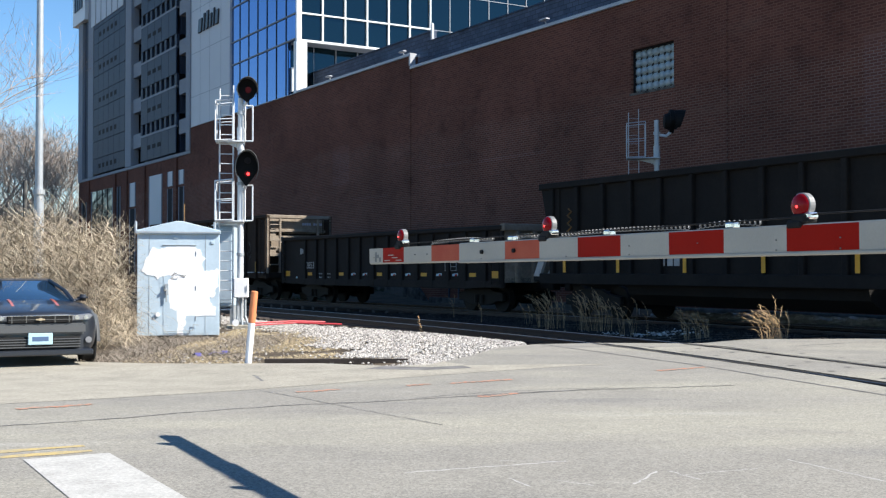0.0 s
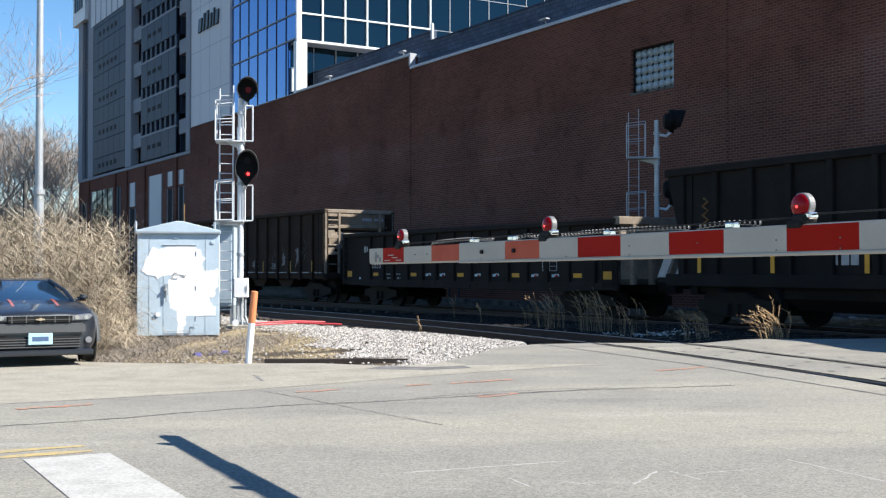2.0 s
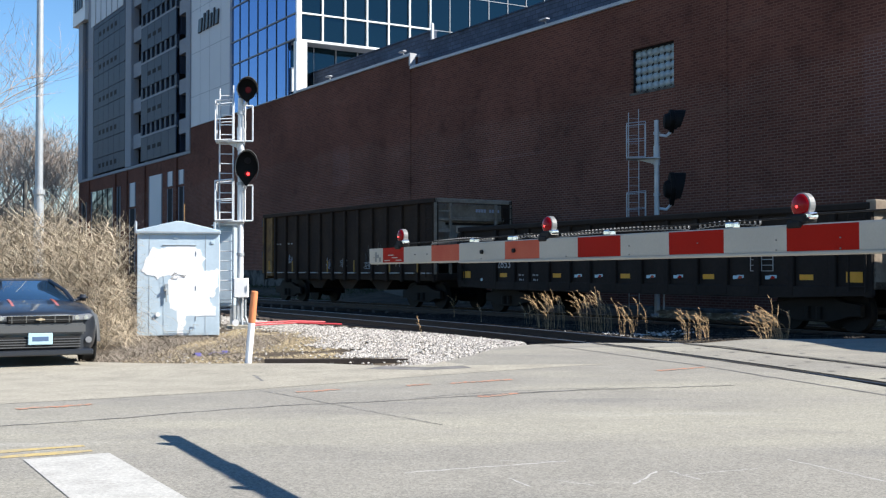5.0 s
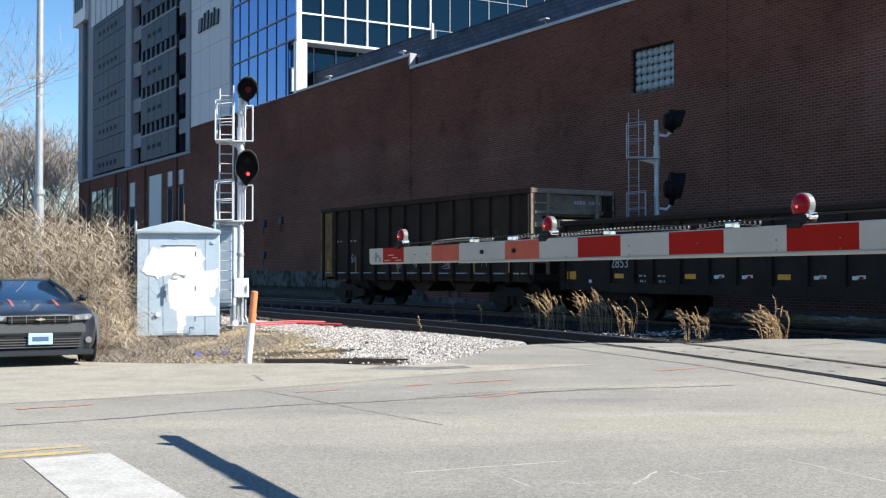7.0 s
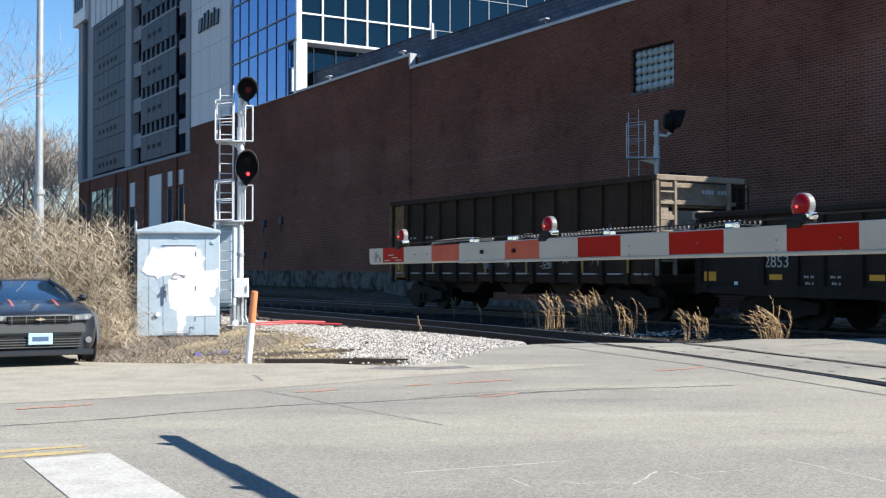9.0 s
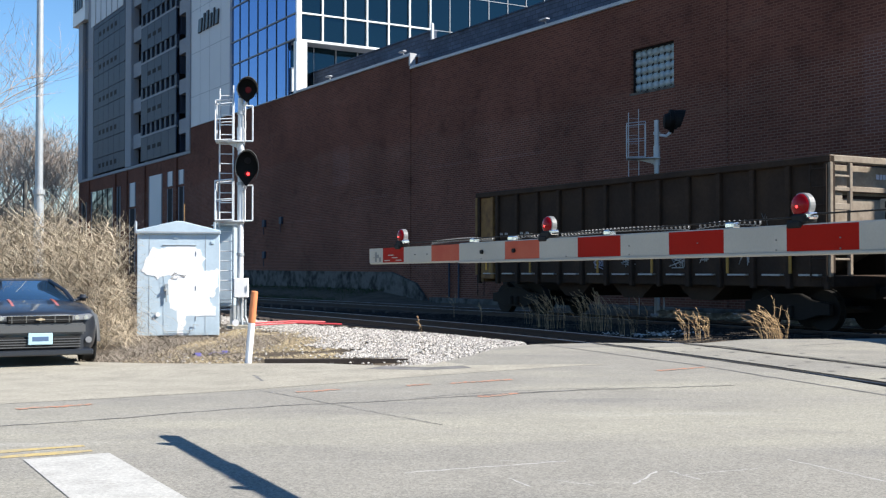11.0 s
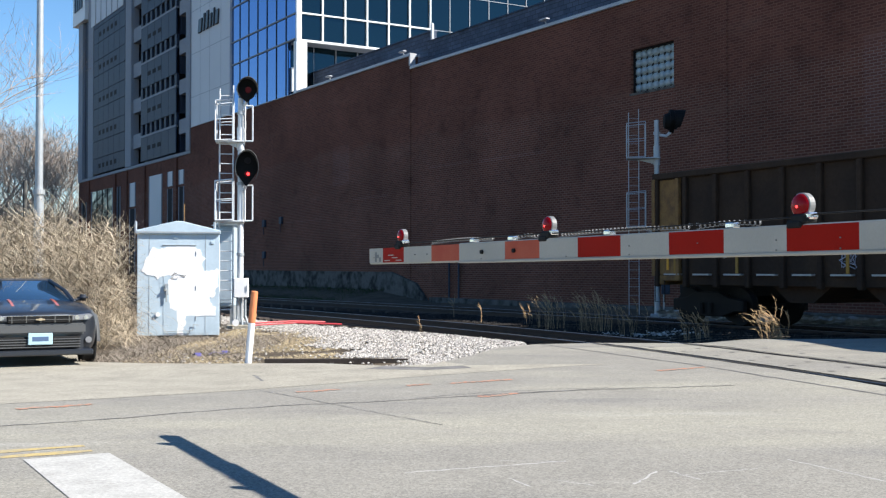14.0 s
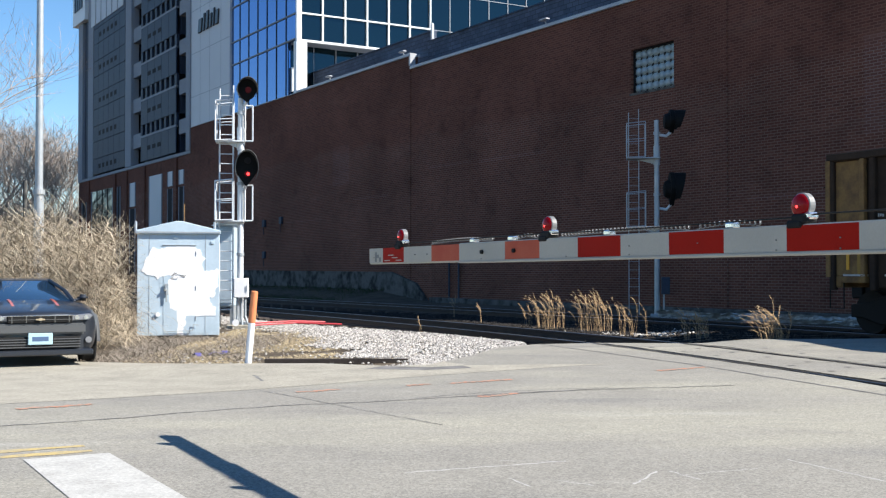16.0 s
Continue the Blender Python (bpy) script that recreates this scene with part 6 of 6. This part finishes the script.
def build_plants():
    def stem(r):
        x, y = r.uniform(-17, -5.9), 22.4 + 7.5 * r.random()
        h = bush_top(x, y)
        if h < 0.35 or (x > -7.4 and y > 24.9):
            return None
        q = smooth01((-0.28 * y - x) / 1.6)
        return bend(r, (x - 0.4 * (1 - q), y, -0.25), h * r.uniform(0.7, 1.35), 0.6 + 0.7 * q, 0.35 + 0.3 * q, 8), r.uniform(0.005, 0.011)

    def twig(r):
        x, y = r.uniform(-17, -5.9), 22.2 + 5.5 * r.random() ** 1.7
        h = bush_top(x, y)
        if h < 0.3 or (x > -7.3 and y > 25.0):
            return None
        # a short curling stem that wanders through the thicket
        p = Vector((x, y, -0.2 + h * (0.04 + 0.96 * r.random() ** 0.65)))
        a, turn, rise = r.uniform(0, 6.283), r.uniform(-0.75, 0.75), r.gauss(0.25, 0.45)
        step = r.uniform(0.07, 0.17)
        pts = [p]
        for _ in range(6):
            d = Vector((math.cos(a), math.sin(a), rise)).normalized()
            pts.append(pts[-1] + d * step)
            a, rise = a + turn + r.uniform(-0.35, 0.35), rise + r.uniform(-0.45, 0.32)
        return pts, r.uniform(0.004, 0.0105)

    strands("thicket", 3600, stem, M["brush"], "dense thicket of dead tan and brown stems", "bush")
    strands("thicket_twigs", 29000, twig, M["brush"], "tangled dead twigs of the thicket", "bush")

    def weed(r):
        x, y = r.uniform(-7.4, -3.4), r.uniform(18.5, 25.6)
        if y < 23.4 and x < -6.2:
            return None
        if noise.noise((x * 0.9, y * 0.9, 1)) < -0.15 - 0.5 * smooth01((-5.0 - x)):
            return None
        return bend(r, (x, y, ground_z(x, y)), r.uniform(0.1, 0.45), 1.0, 0.5, 3), r.uniform(0.004, 0.008)

    strands("weeds", 5500, weed, M["deadweed"], "dead weeds and litter in front of the bungalow", "weeds")

    def blade(r):
        x, y = r.uniform(-5.4, 0.3), r.uniform(17.9, 30)
        g = near_gap(x, y)
        if g > -2.2 or y < along(EDGE, x) + 0.15 or noise.noise((x * 0.8, y * 0.8, 5)) < -0.12 + 0.25 * (x + 2.0) * 0.4:
            return None
        return bend(r, (x, y, ground_z(x, y)), r.uniform(0.05, 0.16), 1.2, 0.5, 2), r.uniform(0.004, 0.007)

    strands("dormant_grass", 26000, blade, M["turf"], "short straw-coloured dormant grass", "grass")

    def verge(r):
        u, d = r.uniform(20, 48), 0.2 + 3.2 * r.random()
        p = WALL @ Vector((u, d, 0))
        return bend(r, (p.x, p.y, -0.2 + 0.5 * smooth01((3.0 - d) / 3.0)), r.uniform(0.1, 0.3), 0.6, 0.4, 2), 0.012

    strands("verge_grass", 4000, verge, M["green"], "dark green grass in the shade of the wall", "grass")
    bm = bm_()
    prev = None
    for u, k in ((14.5, 0.0), (17, 0.3), (21, 0.9), (30, 1.0), (50, 1.0)):
        row = [bm.verts.new(WALL @ Vector((u, d, z))) for d, z in ((3.6, -0.35), (1.8, -0.3 + 0.42 * k), (0.1, -0.25 + 0.6 * k))]
        if prev:
            for j in range(2):
                bm.faces.new((prev[j], row[j], row[j + 1], prev[j + 1]))
        prev = row
    alone("bank", bm, M["dirt"], "shaded earth bank at the foot of the wall", "bank", kind="structure")


TUFTS = []


def build_tuft(x, y, h, n, wide, tall_lean=0.25):
    r = random.Random(int(x * 100) + int(y * 10))
    t = base("dry_grass_clump", pose(x, y, ground_z(x, y) - 0.02), "clump of tall straw-coloured dry grass with feathery heads", "grass clump", "grass clumps")

    wind = r.uniform(2.5, 3.8)
    heads = []

    def stem(_):
        a, q = r.uniform(0, 6.28), wide * 0.75 * math.sqrt(r.random())
        p, length = Vector((q * math.cos(a), q * math.sin(a), 0)), h * r.choice((0.55, 0.75, 0.9, 1.0, 1.08)) * r.uniform(0.9, 1.05)
        w = wind + r.uniform(-0.7, 0.7)
        flow = Vector((math.cos(w), math.sin(w), 0))
        d = (Vector((0, 0, 1)) + Vector((math.cos(a), math.sin(a), 0)) * tall_lean * r.random() + flow * tall_lean * 0.3).normalized()
        pts, k, curl = [p], 8, r.uniform(0.05, 0.5) * (1.9 if tall_lean > 0.4 else 1.0)
        for i in range(k):
            if i > 3:
                d = (d + flow * curl * (i - 3) / 3 + Vector((0, 0, -0.3 * curl * (i - 3) / 3))).normalized()
            d = (d + Vector((r.uniform(-0.05, 0.05), r.uniform(-0.05, 0.05), 0))).normalized()
            pts.append(pts[-1] + d * length / k)
        heads.append(pts[5:])
        return pts, 0.0036

    stems = int(n * 0.30)
    strands("stalk", stems, stem, M["straw"], "", "", parent=t)

    def feather(_):
        q = r.choice(heads)
        a = r.randint(0, len(q) - 2)
        p, d = q[a].lerp(q[a + 1], r.random()), (q[a + 1] - q[a]).normalized()
        e = p + (d + Vector((r.uniform(-0.5, 0.5), r.uniform(-0.5, 0.5), r.uniform(-0.5, 0.2)))).normalized() * r.uniform(0.04, 0.09)
        return [p, p.lerp(e, 0.5) + Vector((0, 0, 0.005)), e], 0.005

    tagged(strands("plume", stems * 11, feather, M["straw"], "", "", parent=t), "feathery seed heads", kind="stuff")
    TUFTS.append((t, x, y))


def grow(bm, twigs, r, p, d, length, rad, depth):
    """Limbs that fork down to single twigs."""
    pts = [p]
    k = 4
    for i in range(k):
        d = (d + Vector((r.uniform(-0.2, 0.2), r.uniform(-0.2, 0.2), r.uniform(-0.06, 0.14)))).normalized()
        pts.append(pts[-1] + d * length / k)
    if depth >= 1:
        tube(bm, pts, rad, rad * 0.6, n=6 if depth > 2 else 4, caps=False)
    else:
        twigs.append((pts, rad))
        return
    for i in range(r.randint(3, 4) if depth < 4 else r.randint(4, 6)):
        j = r.randint(1 if depth < 4 else 2, k)
        a, lean = r.uniform(0, 6.28), r.uniform(0.45, 0.95)
        side = Vector((math.cos(a), math.sin(a), 0.15))
        grow(bm, twigs, r, pts[j], (d * (1 - lean * 0.4) + side * lean).normalized(), length * r.uniform(0.55, 0.8), rad * 0.5, depth - 1)


def build_tree(m, height, seed, label, depth=4, twig_r=0.012, stout=0.016):
    r = random.Random(seed)
    t = base("bare_tree", m, label, "tree", "bare trees")
    bm, twigs = bm_(), []
    grow(bm, twigs, r, Vector((0, 0, -0.3)), Vector((0, 0, 1)), height * 0.42, height * stout, depth)
    part("trunk", bm, M["bark"], t, "grey-brown trunk and limbs")
    it = iter(twigs)
    strands("crown", len(twigs), lambda _: (lambda q: (q[0], max(twig_r, q[1])))(next(it)), M["twig"], "", "", parent=t)
    return t


def build_far_left():
    far = build_tree(pose(-46, 132, 0), 21, 3, "large bare deciduous tree behind the thicket", 5, 0.024, 0.010)
    for x, y, s, rz in ((-52, 140, 1.05, 80), (-57.5, 150, 1.1, 170), (-44, 128, 0.8, 250), (-49, 150, 0.95, 300), (-41.5, 121, 0.72, 20), (-50.5, 128, 0.85, 130), (-61, 160, 1.1, 40), (-47, 137, 0.9, 200)):
        o = copy_thing(far, pose(x, y, 0, 0, 0, rz))
        o.scale = (s, s, s)
    build_tree(pose(-16.3, 33, -0.2), 11.5, 24, "bare tree with thin spreading branches over the thicket", 5, 0.005, 0.006)
    build_tree(pose(-17.4, 34.5, -0.2, 0, 0, 60), 10.5, 31, "slender bare tree with thin branches beside the pole", 5, 0.005, 0.006)

    def wood(r):
        y = r.uniform(124, 185)
        x = -y * r.uniform(0.325, 0.46)
        return bend(r, (x, y, -0.3), r.uniform(4, 12.5), 0.5, 0.12, 5), r.uniform(0.03, 0.06)
    strands("far_brush", 15000, wood, M["scrub"], "grey-brown leafless scrub far behind", "scrub")
    p = base("steel_pole", pose(-16.1, 45, -0.2), "tall galvanised steel pole", "pole")
    part("lower_shaft", tube(bm_(), [(0, 0, 0), (0, 0, 4.6)], 0.20, 0.185, n=20), M["galv"], p)
    part("flange", tube(bm_(), [(0, 0, 4.55), (0, 0, 4.75)], 0.23, n=20), M["galv"], p)
    part("upper_shaft", tube(bm_(), [(0, 0, 4.75), (0, 0, 16)], 0.155, 0.12, n=20), M["galv"], p)
    for x in (-22.2, -21.6):
        q = base("timber_post", pose(x, 60, -0.2), "weathered grey timber post", "post", "timber posts")
        part("post", tube(bm_(), [(0, 0, 0), (0, 0, 6.3)], 0.13, 0.11, n=10), M["foundation"], q)


def build_sheeting():
    """A low crumpled strip along the far side of the tracks."""
    bm = bm_()
    n, rows = 260, 10
    for side in (0.0, 0.012):
        grid = []
        for i in range(n + 1):
            t = i / n
            x, y = 6.55 + 7.2 * t, 34.2 - 9.2 * t
            row = []
            for j in range(rows + 1):
                k = j / rows
                q = noise.noise((x * 2.1, k * 2.5, 4)) * 0.09 + noise.noise((x * 9, k * 5, 7)) * 0.05 + noise.noise((x * 21, k * 9, 1)) * 0.02
                row.append(bm.verts.new((x - 0.15 * k + q + side, y - 0.1 * k + q + side, ground_z(x, y) - 0.05 + 0.28 * k * (1 + 0.2 * noise.noise((x * 1.2, 0, 2)) + 0.12 * noise.noise((x * 6, 0, 3))))))
            grid.append(row)
        for a, b in zip(grid, grid[1:]):
            for j in range(rows):
                bm.faces.new((a[j], b[j], b[j + 1], a[j + 1]))
    alone("plastic_sheeting", bm, M["sheeting"], "low strip of crumpled pale sheeting beyond the tracks", "sheeting", smooth=False)


def build_cables():
    for k, (a, b, c) in enumerate((((-5.1, 30.2), (-4.1, 31.0), (-3.3, 31.6)), ((-4.9, 29.0), (-3.9, 30.0), (-2.7, 30.2)))):
        c_ = base("red_conduit", Matrix(), "red plastic conduit lying on the ballast", "conduit", "red conduits")
        part("pipe", tube(bm_(), [(a[0], a[1], -0.07), (b[0], b[1], -0.05), (c[0], c[1], -0.10)], 0.022, n=8), M["redcable"], c_)


build_signal(pose(-5.45, 30.4, -0.17, 0, 0, 8), "silver signal mast with black hooded heads, ladder and cages", [(0.17, -0.25, 6.33, 0.56, 0.64, [(0.0, False)]), (0.16, -0.25, 4.24, 0.64, 0.96, [(0.2, None), (-0.16, True)])], (-0.56, -0.2), (-0.66, -0.2), (0.12, 0.32), True, 6)
build_signal(pose(6.63, 35.0, -0.15, 0, 0, -8), "signal mast beside the brick wall with heads turned away", [(0.48, 0.0, 6.1, 0.62, 0.74, [(0.0, False)]), (0.48, 0.0, 4.0, 0.68, 1.05, [(0.2, False)])], (-0.86, -0.55), (-0.92, -0.35), None, False, 98)
build_case()
build_cabinet()
build_marker()
build_car()
build_plants()
for x, y, h, n, w in ((2.35, 31.07, 0.75, 26, 0.16), (2.56, 29.59, 0.95, 40, 0.13), (2.67, 29.04, 1.0, 40, 0.13), (2.84, 29.04, 1.0, 40, 0.13), (3.07, 29.02, 0.85, 26, 0.11), (3.41, 28.0, 1.1, 40, 0.13), (3.55, 27.74, 0.95, 36, 0.12), (3.72, 27.74, 1.0, 40, 0.13), (3.91, 27.74, 1.05, 40, 0.13), (4.08, 27.74, 0.9, 30, 0.1), (4.1, 25.8, 0.85, 25, 0.088), (4.32, 25.7, 0.88, 25, 0.088), (4.64, 25.6, 0.8, 8, 0.064), (5.14, 23.85, 0.7, 34, 0.08), (5.34, 23.66, 0.62, 36, 0.09), (5.51, 23.66, 0.55, 36, 0.08), (6.02, 20.95, 0.90, 80, 0.12), (6.32, 21.1, 0.84, 84, 0.1), (0.38, 36.0, 0.8, 14, 0.07), (1.1, 32.2, 0.6, 12, 0.06), (-0.5, 26.4, 0.45, 9, 0.1), (-6.0, 36.5, 0.5, 8, 0.06)):
    build_tuft(x, y, h, n, w, 0.5 if x > 6.0 else 0.15)
build_far_left()
build_sheeting()
build_cables()

for x, y, rz in ((-4.15, 20.6, 20), (-4.0, 20.8, 80), (-4.4, 20.3, 130)):
    alone("plastic_scrap", soften(prism(bm_(), [(-0.11, 0.0), (0.0, 0.05), (0.12, 0.01), (0.12, 0.02), (0.0, 0.062), (-0.11, 0.012)], "y", -0.06, 0.06), 0.003), M["scrap"], "crumpled purple plastic scrap in the weeds", "litter", "plastic scraps", m=pose(x, y, ground_z(x, y) + 0.02, 0, 0, rz))


def motions():
    for car, mid in CARS:
        walk(car, [(t, car_pose(t, mid)) for t in range(17)])
    for i, (t_, x, y) in enumerate(TUFTS):
        walk(t_, [(k * 0.5, pose(x, y, ground_z(x, y) - 0.02, 2.0 * math.sin(k * 1.3 + i), 2.5 * math.sin(k * 0.9 + i * 1.7), 0)) for k in range(33)])


motions()
